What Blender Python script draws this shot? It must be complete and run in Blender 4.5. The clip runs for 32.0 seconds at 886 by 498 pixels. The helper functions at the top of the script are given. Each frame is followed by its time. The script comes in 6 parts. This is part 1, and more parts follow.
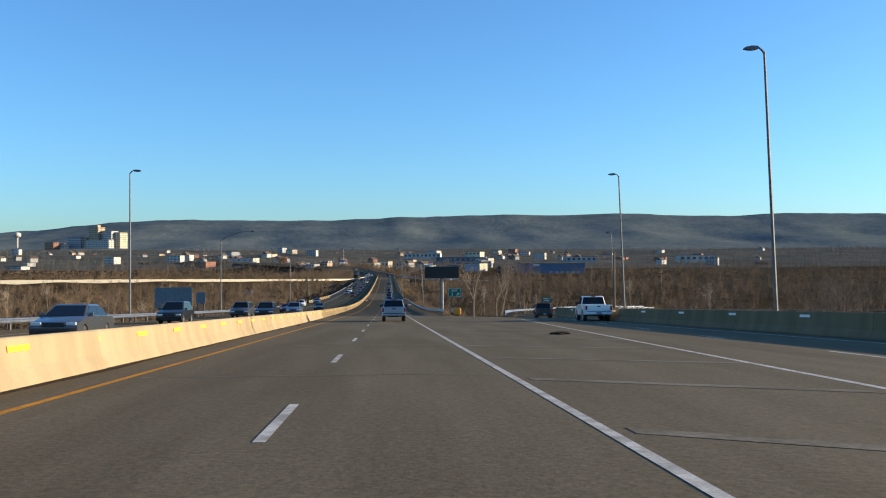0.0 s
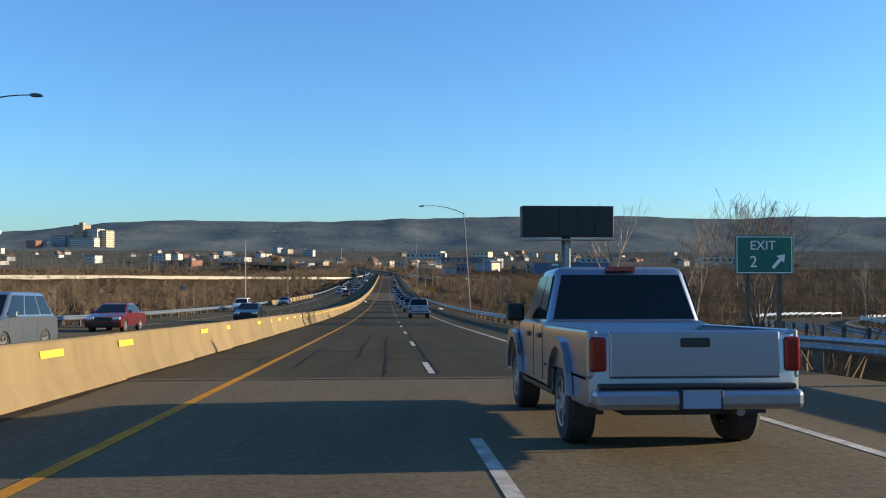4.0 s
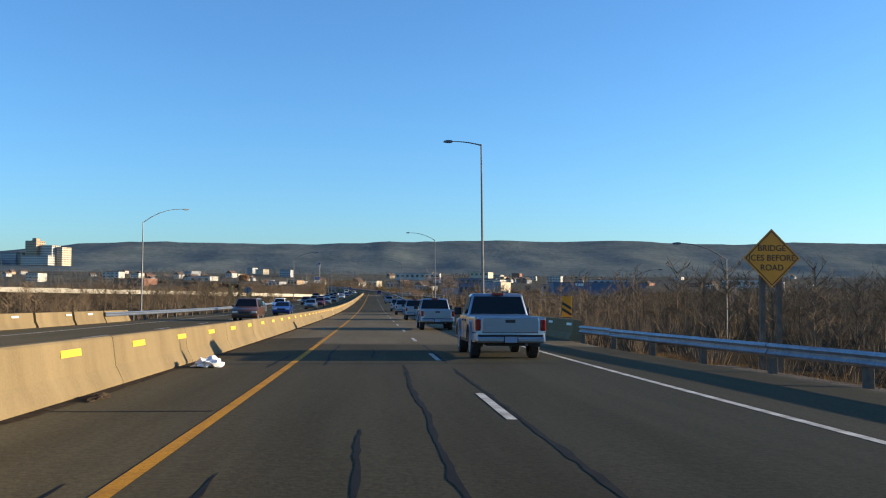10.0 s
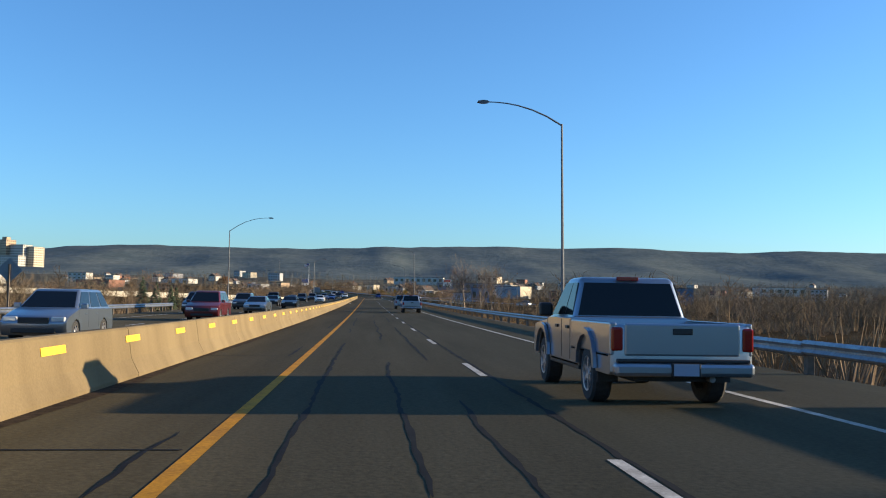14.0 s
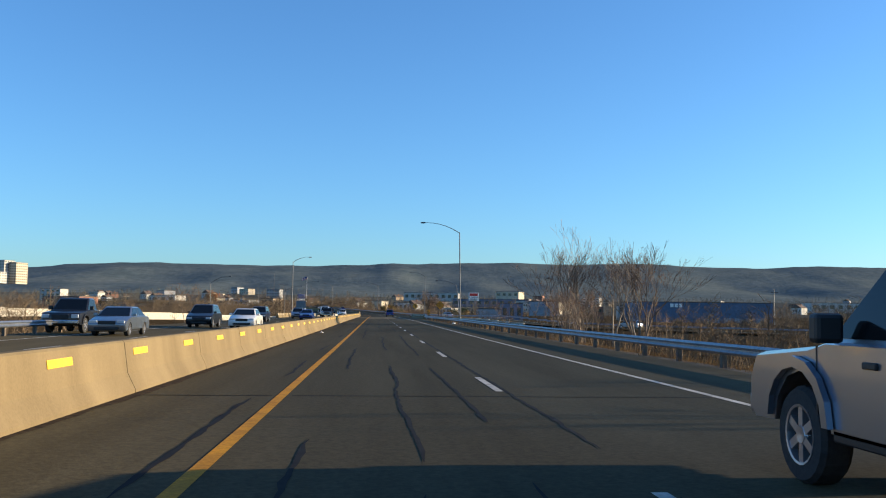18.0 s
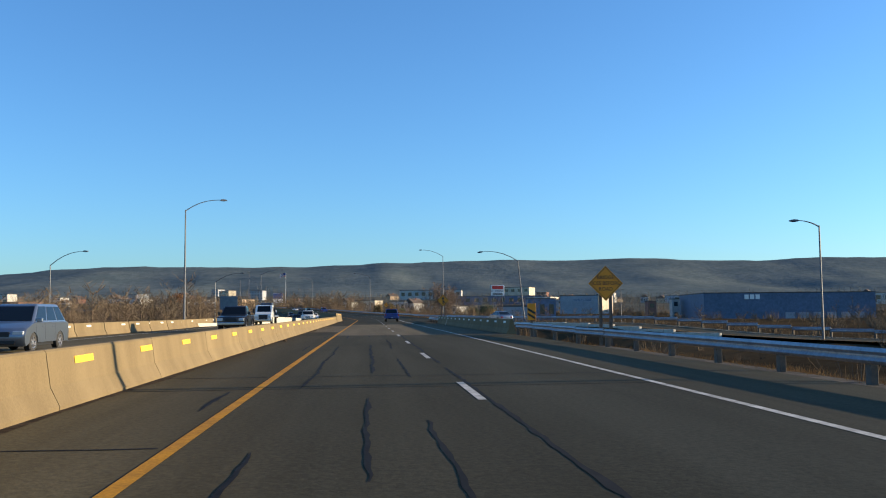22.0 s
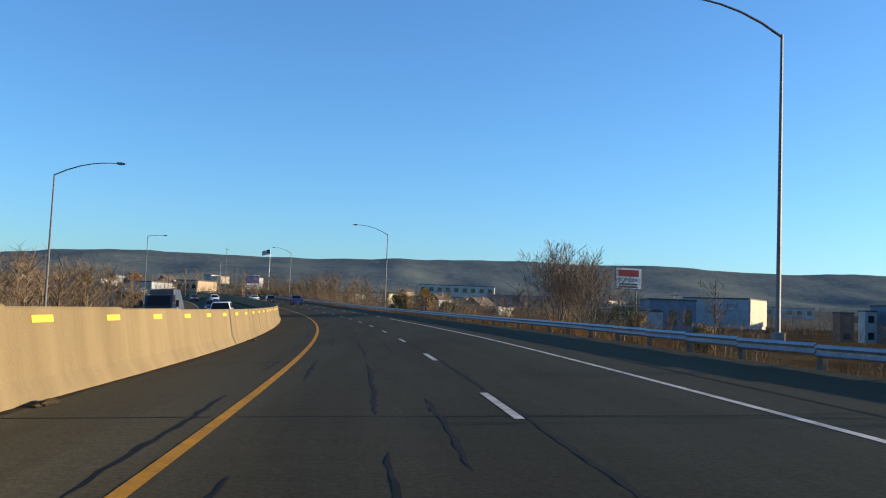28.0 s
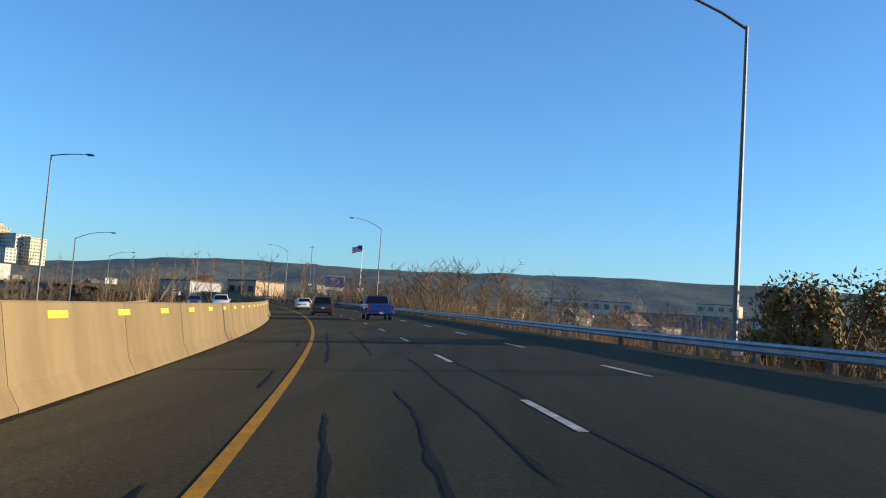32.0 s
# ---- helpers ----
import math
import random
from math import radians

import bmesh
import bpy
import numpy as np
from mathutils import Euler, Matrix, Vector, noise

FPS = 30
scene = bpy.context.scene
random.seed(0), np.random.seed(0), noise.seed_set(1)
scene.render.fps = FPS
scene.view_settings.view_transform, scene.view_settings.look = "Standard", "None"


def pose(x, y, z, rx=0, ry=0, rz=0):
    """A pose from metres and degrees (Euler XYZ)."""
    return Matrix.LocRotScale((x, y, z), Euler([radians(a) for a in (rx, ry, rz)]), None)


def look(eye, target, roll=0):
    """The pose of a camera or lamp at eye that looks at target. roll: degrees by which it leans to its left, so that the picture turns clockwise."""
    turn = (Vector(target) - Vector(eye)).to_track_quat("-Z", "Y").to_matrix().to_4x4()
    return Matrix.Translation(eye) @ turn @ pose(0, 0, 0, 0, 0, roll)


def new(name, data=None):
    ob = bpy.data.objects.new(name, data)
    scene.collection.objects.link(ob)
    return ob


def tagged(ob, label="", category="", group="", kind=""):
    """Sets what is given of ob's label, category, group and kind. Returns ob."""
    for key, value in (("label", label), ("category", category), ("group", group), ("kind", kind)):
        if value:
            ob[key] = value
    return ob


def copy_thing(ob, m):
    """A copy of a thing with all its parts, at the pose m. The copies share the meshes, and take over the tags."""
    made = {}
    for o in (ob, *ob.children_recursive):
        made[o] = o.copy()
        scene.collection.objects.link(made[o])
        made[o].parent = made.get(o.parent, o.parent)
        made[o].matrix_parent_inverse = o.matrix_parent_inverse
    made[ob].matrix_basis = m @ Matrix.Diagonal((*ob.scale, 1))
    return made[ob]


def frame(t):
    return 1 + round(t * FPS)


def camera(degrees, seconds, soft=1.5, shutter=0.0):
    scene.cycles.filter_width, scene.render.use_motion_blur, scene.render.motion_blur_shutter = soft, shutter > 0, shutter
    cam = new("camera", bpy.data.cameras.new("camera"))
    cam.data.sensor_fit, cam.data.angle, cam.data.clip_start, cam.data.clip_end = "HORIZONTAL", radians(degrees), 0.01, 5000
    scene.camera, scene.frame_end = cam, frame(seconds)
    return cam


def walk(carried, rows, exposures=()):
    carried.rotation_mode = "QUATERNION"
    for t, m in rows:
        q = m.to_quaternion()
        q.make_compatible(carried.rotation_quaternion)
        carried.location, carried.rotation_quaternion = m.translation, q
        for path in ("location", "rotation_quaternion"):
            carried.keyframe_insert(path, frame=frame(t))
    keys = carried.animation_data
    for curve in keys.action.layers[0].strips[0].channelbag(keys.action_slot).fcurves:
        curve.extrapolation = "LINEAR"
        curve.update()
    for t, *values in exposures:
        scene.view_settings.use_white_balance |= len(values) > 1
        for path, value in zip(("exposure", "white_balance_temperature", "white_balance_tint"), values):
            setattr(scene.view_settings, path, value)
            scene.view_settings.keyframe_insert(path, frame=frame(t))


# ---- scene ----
# ---- the road's line: metres along it (s), metres to the right of the left lane's middle (d) ----
STEP = 2.0
S_MIN, S_MAX = -260.0, 1900.0


def ramp(s, a, b):
    u = min(1.0, max(0.0, (s - a) / (b - a)))
    return u * u * (3 - 2 * u)


def lerp_table(s, table):
    if s <= table[0][0]:
        return table[0][1]
    for (a, va), (b, vb) in zip(table, table[1:]):
        if s <= b:
            return va + (vb - va) * (s - a) / (b - a)
    return table[-1][1]


GRADE = [(-260, -0.049), (75, -0.047), (154, -0.042), (182, -0.035), (210, -0.031), (239, -0.0255), (267, -0.0215), (296, -0.014),
         (354, -0.01), (400, -0.003), (467, 0.002), (549, 0.0055), (605, 0.006), (660, 0.004), (780, 0.004), (860, 0.012), (950, 0.022), (1300, 0.024), (1500, 0.0)]


def curvature(s):
    return ramp(s, 735, 790) / 840.0 * (1 - ramp(s, 1350, 1400))


LINE = []


def lay_line():
    s, x, y, z, psi = 0.0, 0.0, 0.0, 0.0, 0.0
    ahead = []
    while s <= S_MAX:
        ahead.append((s, x, y, z, psi))
        x -= math.sin(psi) * STEP
        y += math.cos(psi) * STEP
        z += lerp_table(s, GRADE) * STEP
        psi += curvature(s) * STEP
        s += STEP
    s, y, z = 0.0, 0.0, 0.0
    behind = []
    while s > S_MIN:
        s, y, z = s - STEP, y - STEP, z - lerp_table(s, GRADE) * STEP
        behind.append((s, 0.0, y, z, 0.0))
    LINE.extend(behind[::-1] + ahead)


lay_line()


def bank(s):
    return radians(3.2) * ramp(s, 735, 810)


def fall(s):
    """How steeply the right shoulder drops, off the bridges."""
    return 0.03 * (ramp(s, 118, 140) - ramp(s, 296, 309) + ramp(s, 394, 412) - ramp(s, 640, 657))


def road(s, d=0.0, h=0.0):
    """The place d to the right of the line and h above the road, at s."""
    u = (s - LINE[0][0]) / STEP
    i = min(len(LINE) - 2, max(0, int(u)))
    f = u - i
    a, b = LINE[i], LINE[i + 1]
    x, y, z, psi = (a[k] + (b[k] - a[k]) * f for k in (1, 2, 3, 4))
    t = bank(s)
    return Vector((x + math.cos(psi) * d, y + math.sin(psi) * d, z + math.sin(t) * d - fall(s) * min(5.0, max(0.0, d - 5.5)) + h))


def heading(s):
    u = (s - LINE[0][0]) / STEP
    i = min(len(LINE) - 2, max(0, int(u)))
    return LINE[i][4] + (LINE[i + 1][4] - LINE[i][4]) * (u - i)


def road_frame(s, d=0.0, h=0.0, turn=0.0):
    """A pose on the road: x right, y ahead, z up, with its grade and bank."""
    g = math.atan(lerp_table(s, GRADE))
    m = Matrix.Rotation(heading(s), 4, "Z") @ Matrix.Rotation(g, 4, "X") @ Matrix.Rotation(-bank(s), 4, "Y")
    return Matrix.Translation(road(s, d, h)) @ m @ Matrix.Rotation(radians(turn), 4, "Z")


def upright(s, d=0.0, h=0.0, turn=0.0):
    return Matrix.Translation(road(s, d, h)) @ Matrix.Rotation(heading(s) + radians(turn), 4, "Z")


# ---- camera and walk ----
cam = camera(52.0, 32.0, 1.1)
EYE = 1.32
# seconds, s, d, yaw, pitch and roll in degrees against the road
PATH = [
    (0, 0.31, 3.08, 3.53, 3.51, 0.40), (1, 25.08, 2.47, 3.18, 3.60, 0.16), (2, 49.20, 1.83, 3.06, 3.42, 0.07), (3, 74.95, 1.25, 3.25, 3.55, 0.16),
    (4.5, 114.18, 0.83, 3.67, 3.64, 0.01), (6, 154.60, 0.41, 4.10, 3.72, -0.14), (7, 182.48, 0.30, 4.48, 3.63, 0.19), (8, 210.17, 0.24, 4.64, 3.86, 0.12),
    (9, 238.55, 0.29, 4.35, 3.93, -0.21), (10, 266.39, 0.13, 4.42, 3.92, -0.35), (11, 295.36, 0.01, 4.22, 3.67, -0.31), (12, 325.06, -0.11, 4.18, 4.02, 0.10),
    (13, 355.35, -0.23, 4.05, 4.14, 0.44), (14, 382.74, -0.30, 4.65, 3.47, -0.89), (15.5, 424.81, -0.31, 4.38, 3.78, -0.78), (17, 466.89, -0.32, 4.12, 4.09, -0.67),
    (18, 493.41, -0.31, 4.19, 4.09, -0.73), (19, 521.47, -0.20, 4.50, 4.03, -0.59), (20, 549.32, 0.01, 4.51, 3.87, -0.39), (21, 577.60, 0.07, 4.57, 3.99, 0.13),
    (22, 605.17, 0.15, 4.70, 3.90, 0.45), (23, 632.08, 0.11, 4.81, 4.09, -0.31), (24, 659.35, 0.21, 4.61, 3.92, -0.36), (25, 685.03, 0.15, 4.63, 3.83, 0.04),
    (26.5, 725.57, 0.05, 4.49, 3.87, -0.57), (28, 766.10, -0.06, 4.35, 3.91, -1.18), (29, 793.02, -0.26, 4.66, 3.81, -0.41), (30, 821.84, -0.30, 5.02, 3.75, -0.33),
    (31, 849.23, -0.46, 4.80, 3.88, -0.95), (32, 877.11, -0.73, 5.20, 3.79, -0.75)]
EXPOSURES = [(0, 1.0), (32, 0.95)]
walk(cam, [(t, road_frame(s, d, EYE) @ pose(0, 0, 0, 0, 0, -yaw) @ pose(0, 0, 0, 90 + pitch, 0, 0) @ pose(0, 0, 0, 0, 0, -roll))
           for t, s, d, yaw, pitch, roll in PATH], EXPOSURES)

# ---- sky and sun ----
SUN_EL, SUN_AZ = 10.4, 4.0      # the sun stands to the right of the road, a little ahead
world = bpy.data.worlds.new("sky")
scene.world = world
world.use_nodes = True
wn = world.node_tree.nodes
sky = wn.new("ShaderNodeTexSky")
sky.sky_type, sky.sun_disc = "NISHITA", False
sky.sun_elevation, sky.sun_rotation = radians(SUN_EL), radians(90 - SUN_AZ)
sky.air_density, sky.dust_density, sky.ozone_density, sky.altitude = 1.0, 0.7, 4.0, 200
wn["Background"].inputs["Strength"].default_value = 0.105
clear = wn.new("ShaderNodeMix")
clear.data_type, clear.blend_type = "RGBA", "MULTIPLY"
clear.inputs[0].default_value = 1.0
clear.inputs[7].default_value = (0.9, 1.18, 1.38, 1)
world.node_tree.links.new(sky.outputs[0], clear.inputs[6])
world.node_tree.links.new(clear.outputs[2], wn["Background"].inputs["Color"])
lamp = bpy.data.lights.new("sun", "SUN")
lamp.energy, lamp.angle, lamp.color = 5.5, radians(0.53), (1.0, 0.8, 0.53)
sun = new("sun", lamp)
sun_from = Vector((math.cos(radians(SUN_EL)) * math.cos(radians(SUN_AZ)), math.cos(radians(SUN_EL)) * math.sin(radians(SUN_AZ)), math.sin(radians(SUN_EL))))
sun.matrix_world = look(sun_from * 100, (0, 0, 0))

# ---- materials ----
def material(name, col, rough=0.8, metal=0.0, vary=None, scale=1.0, bump=0.0, fine=None, spec=0.5, rnd=0.0, stretch=(1, 1, 1), dist=None, coarse=0.0, grain_by=0.3):
    """Principled surface: col mixed with vary by noise of that scale (1/m), a finer grain, and a bump."""
    m = bpy.data.materials.new(name)
    m.use_nodes = True
    nt = m.node_tree
    b = nt.nodes["Principled BSDF"]
    b.inputs["Roughness"].default_value, b.inputs["Metallic"].default_value = rough, metal
    b.inputs["Specular IOR Level"].default_value = spec
    b.inputs["Diffuse Roughness"].default_value = coarse
    b.inputs["Base Color"].default_value = (*col, 1)
    if vary is None and not bump:
        return m
    geo = nt.nodes.new("ShaderNodeNewGeometry")
    mapping = nt.nodes.new("ShaderNodeMapping")
    mapping.inputs["Scale"].default_value = stretch
    nt.links.new(geo.outputs["Position"], mapping.inputs["Vector"])

    def noise_of(sc, detail=4.0, ro=0.6, plain=False):
        n = nt.nodes.new("ShaderNodeTexNoise")
        n.inputs["Scale"].default_value, n.inputs["Detail"].default_value, n.inputs["Roughness"].default_value = sc, detail, ro
        nt.links.new(geo.outputs["Position"] if plain else mapping.outputs[0], n.inputs["Vector"])
        return n

    def mix(fac, a, bcol, kind="MIX"):
        x = nt.nodes.new("ShaderNodeMix")
        x.data_type, x.blend_type = "RGBA", kind
        for sock, v in ((x.inputs[0], fac), (x.inputs[6], a), (x.inputs[7], bcol)):
            if isinstance(v, bpy.types.NodeSocket):
                nt.links.new(v, sock)
            elif isinstance(v, tuple):
                sock.default_value = (*v, 1)
            else:
                sock.default_value = v
        return x.outputs[2]

    def span(sock, lo, hi):
        r = nt.nodes.new("ShaderNodeMapRange")
        r.inputs["From Min"].default_value, r.inputs["From Max"].default_value = lo, hi
        nt.links.new(sock, r.inputs["Value"])
        return r.outputs[0]

    out = col
    big = noise_of(scale)
    if vary is not None:
        out = mix(span(big.outputs["Fac"], 0.35, 0.65), col, vary)
    if fine:
        grain = noise_of(fine, 3.0, 0.7, True)
        shade = mix(span(grain.outputs["Fac"], 0.25, 0.75), (1 - grain_by,) * 3, (1 + grain_by,) * 3)
        out = mix(1.0, out, shade, "MULTIPLY")
    if rnd:
        info = nt.nodes.new("ShaderNodeObjectInfo")
        lo = 1 - rnd
        tone = mix(info.outputs["Random"], (lo, lo, lo), (1 + rnd, 1 + rnd, 1 + rnd))
        out = mix(1.0, out, tone, "MULTIPLY")
    if isinstance(out, bpy.types.NodeSocket):
        nt.links.new(out, b.inputs["Base Color"])
    if bump:
        bn = nt.nodes.new("ShaderNodeBump")
        bn.inputs["Strength"].default_value, bn.inputs["Distance"].default_value = min(1.0, bump), dist or (0.02 if fine else 0.05)
        nt.links.new((grain if fine else big).outputs["Fac"], bn.inputs["Height"])
        nt.links.new(bn.outputs[0], b.inputs["Normal"])
    return m


ASPHALT = material("asphalt", (0.053, 0.0435, 0.0255), 0.95, vary=(0.074, 0.062, 0.038), scale=0.8, fine=16, bump=0.2, stretch=(1, 0.06, 1), spec=0.06, coarse=1.0)
ASPHALT_DARK = material("dark_asphalt", (0.041, 0.0352, 0.0212), 0.95, vary=(0.057, 0.0495, 0.031), scale=0.8, fine=16, bump=0.2, stretch=(1, 0.06, 1), spec=0.06, coarse=1.0)
CONCRETE_DECK = material("deck_concrete", (0.112, 0.089, 0.055), 0.95, vary=(0.145, 0.117, 0.075), scale=0.7, fine=14, bump=0.2, stretch=(1, 0.07, 1), spec=0.06)
SEALANT = material("crack_sealant", (0.005, 0.005, 0.006), 0.85, vary=(0.012, 0.0115, 0.012), scale=3, spec=0.12)
BARRIER = material("barrier_concrete", (0.192, 0.145, 0.081), 0.9, vary=(0.148, 0.111, 0.062), scale=0.9, fine=30, rnd=0.07, spec=0.1, grain_by=0.12, stretch=(1, 1, 0.22))
BARRIER_LIGHT = material("pale_barrier_concrete", (0.31, 0.245, 0.155), 0.9, vary=(0.245, 0.192, 0.12), scale=0.9, fine=30, rnd=0.07, spec=0.1, grain_by=0.12, stretch=(1, 1, 0.22))
BARRIER_PALE = material("patched_concrete", (0.5, 0.45, 0.36), 0.8, vary=(0.4, 0.36, 0.29), scale=3, fine=20)
WHITE_LINE = material("white_road_paint", (0.5, 0.475, 0.42), 0.8, vary=(0.24, 0.22, 0.185), scale=2.6, fine=25)
WORN_LINE = material("worn_road_paint", (0.2, 0.172, 0.13), 0.9, vary=(0.11, 0.09, 0.058), scale=0.9, fine=9, spec=0.1)
YELLOW_LINE = material("yellow_road_paint", (0.55, 0.245, 0.018), 0.8, vary=(0.38, 0.17, 0.02), scale=2.0, fine=22, spec=0.1)
STEEL = material("galvanised_steel", (0.33, 0.35, 0.38), 0.42, 0.85, vary=(0.24, 0.26, 0.29), scale=1.5, fine=9)
POLE_STEEL = material("pole_aluminium", (0.14, 0.145, 0.155), 0.55, 0.5, vary=(0.1, 0.105, 0.115), scale=2)
POST_WOOD = material("weathered_post", (0.13, 0.1, 0.075), 0.9, vary=(0.08, 0.065, 0.05), scale=6, bump=0.3)
GROUND = material("dead_grass_ground", (0.075, 0.052, 0.029), 0.95, vary=(0.035, 0.027, 0.017), scale=0.06, fine=1.2, bump=0.5, spec=0.0)
GRASS_DRY = material("dry_grass", (0.3, 0.2, 0.095), 0.95, vary=(0.19, 0.12, 0.058), scale=0.5, spec=0.05)
THATCH = material("dry_grass_thatch", (0.2, 0.135, 0.062), 0.95, vary=(0.1, 0.07, 0.035), scale=0.9, fine=9, bump=0.5, spec=0.0)
WEEDS = material("withered_weeds", (0.27, 0.165, 0.075), 0.95, vary=(0.15, 0.09, 0.045), scale=0.3, spec=0.05)
GRAVEL = material("dark_gravel", (0.05, 0.042, 0.034), 0.95, vary=(0.11, 0.095, 0.078), scale=3.0, fine=25, bump=0.4, spec=0.05)
for m in (GRASS_DRY, WEEDS):      # thin dry blades let the light through
    nt = m.node_tree
    thin, both = nt.nodes.new("ShaderNodeBsdfTranslucent"), nt.nodes.new("ShaderNodeMixShader")
    b = nt.nodes["Principled BSDF"]
    both.inputs[0].default_value = 0.45
    nt.links.new(b.inputs["Base Color"].links[0].from_socket, thin.inputs["Color"])
    nt.links.new(b.outputs[0], both.inputs[1])
    nt.links.new(thin.outputs[0], both.inputs[2])
    nt.links.new(both.outputs[0], nt.nodes["Material Output"].inputs["Surface"])
REFLECT_Y = material("yellow_reflector", (0.85, 0.5, 0.02), 0.5, vary=(0.7, 0.4, 0.03), scale=8)
REFLECT_W = material("white_reflector", (0.78, 0.76, 0.7), 0.5, vary=(0.6, 0.58, 0.54), scale=8)
# the ridge's distance haze is mixed into its blue-grey base colour
HILL = material("hazy_hillside", (0.094, 0.12, 0.124), 1.0, vary=(0.136, 0.156, 0.148), scale=0.0045, fine=0.03, bump=0.35, spec=0.0, dist=8.0, stretch=(1, 1, 2.6), grain_by=0.22)
# greyed base colour: haze over the far slope is painted in
SLOPE = material("hazy_town_slope", (0.072, 0.072, 0.062), 1.0, vary=(0.115, 0.11, 0.092), scale=0.008, fine=0.05, bump=0.4, spec=0.0, dist=3.0)
DARK = material("black_plastic", (0.012, 0.012, 0.013), 0.5)
RUBBER = material("tyre_rubber", (0.018, 0.018, 0.019), 0.85, vary=(0.03, 0.029, 0.028), scale=20)
SIGN_YELLOW = material("warning_yellow", (0.72, 0.27, 0.008), 0.45, vary=(0.64, 0.235, 0.008), scale=3)
SIGN_GREEN = material("guide_sign_green", (0.0, 0.13, 0.085), 0.45, vary=(0.0, 0.1, 0.07), scale=3)
SIGN_BLACK = material("sign_black", (0.012, 0.011, 0.01), 0.5)
SIGN_WHITE = material("sign_white", (0.75, 0.75, 0.72), 0.5)
SIGN_BACK = material("sign_back_aluminium", (0.2, 0.22, 0.24), 0.5, 0.5, vary=(0.15, 0.17, 0.19), scale=2)
BARK_PALE = material("pale_bark", (0.34, 0.27, 0.2), 0.9, vary=(0.2, 0.155, 0.11), scale=2.5)
BARK_DARK = material("grey_brown_bark", (0.16, 0.115, 0.08), 0.9, vary=(0.095, 0.07, 0.052), scale=2.5)
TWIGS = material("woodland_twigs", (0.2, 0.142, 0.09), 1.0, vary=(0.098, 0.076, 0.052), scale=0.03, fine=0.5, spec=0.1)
# paler and greyer than TWIGS, with the distance haze put into the colour
FAR_TWIGS = material("hazy_woodland_twigs", (0.155, 0.148, 0.125), 1.0, vary=(0.09, 0.094, 0.086), scale=0.01, spec=0.1)
DEBRIS = material("dark_debris", (0.03, 0.022, 0.015), 0.95, vary=(0.07, 0.05, 0.032), scale=6, fine=30, spec=0.05)
LEAF_RUST = material("rusty_leaves", (0.24, 0.11, 0.035), 0.9, vary=(0.15, 0.07, 0.03), scale=1.5)
RUST_NEEDLES = material("rusty_evergreen_needles", (0.2, 0.12, 0.035), 0.9, vary=(0.11, 0.085, 0.03), scale=1.0)
NEEDLES = material("evergreen_needles", (0.03, 0.05, 0.022), 0.9, vary=(0.05, 0.07, 0.03), scale=1.0)


# ---- builders ----
def finish(name, bm, mat, parent=None, label="", smooth=False, m=None):
    me = bpy.data.meshes.new(name)
    bm.to_mesh(me)
    bm.free()
    return place(name, me, mat, parent, label, smooth, m)


def place(name, me, mat=None, parent=None, label="", smooth=False, m=None):
    if mat is not None and not me.materials:
        for k in (mat if isinstance(mat, (list, tuple)) else [mat]):
            me.materials.append(k)
    if smooth:
        me.polygons.foreach_set("use_smooth", [True] * len(me.polygons))
        me.set_sharp_from_angle(angle=radians(38))
    ob = new(name, me)
    if parent is not None:
        ob.parent = parent
    if m is not None:
        ob.matrix_local = m
    if label:
        ob["label"] = label
    return ob


part = finish


def empty(name, m, label, category, group="", kind=""):
    e = new(name)
    e.empty_display_size = 0.2
    e.matrix_world = m
    return tagged(e, label, category, group, kind)


def raw(name, verts, faces, mat, parent=None, label="", smooth=False, m=None):
    me = bpy.data.meshes.new(name)
    me.from_pydata([tuple(v) for v in verts], [], faces)
    me.update()
    return place(name, me, mat, parent, label, smooth, m)


def box(bm, x0, x1, y0, y1, z0, z1, bevel=0.0, m=None):
    vs = [bm.verts.new(p) for p in ((x0, y0, z0), (x1, y0, z0), (x1, y1, z0), (x0, y1, z0), (x0, y0, z1), (x1, y0, z1), (x1, y1, z1), (x0, y1, z1))]
    fs = [bm.faces.new([vs[i] for i in f]) for f in ((0, 3, 2, 1), (4, 5, 6, 7), (0, 1, 5, 4), (1, 2, 6, 5), (2, 3, 7, 6), (3, 0, 4, 7))]
    if m is not None:
        bmesh.ops.transform(bm, matrix=m, verts=vs)
    if bevel:
        es = list({e for f in fs for e in f.edges})
        bmesh.ops.bevel(bm, geom=es, offset=bevel, segments=2, affect="EDGES", profile=0.5)
    return bm


def boxed(*a, **k):
    return box(bmesh.new(), *a, **k)


def tube(bm, points, radii, sides=8, cap=True):
    """A round bar along points."""
    rings = []
    n = len(points)
    for i, p in enumerate(points):
        p = Vector(p)
        t = (Vector(points[min(n - 1, i + 1)]) - Vector(points[max(0, i - 1)])).normalized()
        u = t.cross(Vector((0, 0, 1)) if abs(t.z) < 0.9 else Vector((1, 0, 0))).normalized()
        v = t.cross(u)
        r = radii[i] if isinstance(radii, (list, tuple)) else radii
        rings.append([bm.verts.new(p + u * (math.cos(a) * r) + v * (math.sin(a) * r)) for a in (2 * math.pi * k / sides for k in range(sides))])
    for a, b in zip(rings, rings[1:]):
        for k in range(sides):
            bm.faces.new((a[k], b[k], b[(k + 1) % sides], a[(k + 1) % sides]))
    if cap:
        bm.faces.new(rings[0])
        bm.faces.new(rings[-1][::-1])
    return bm


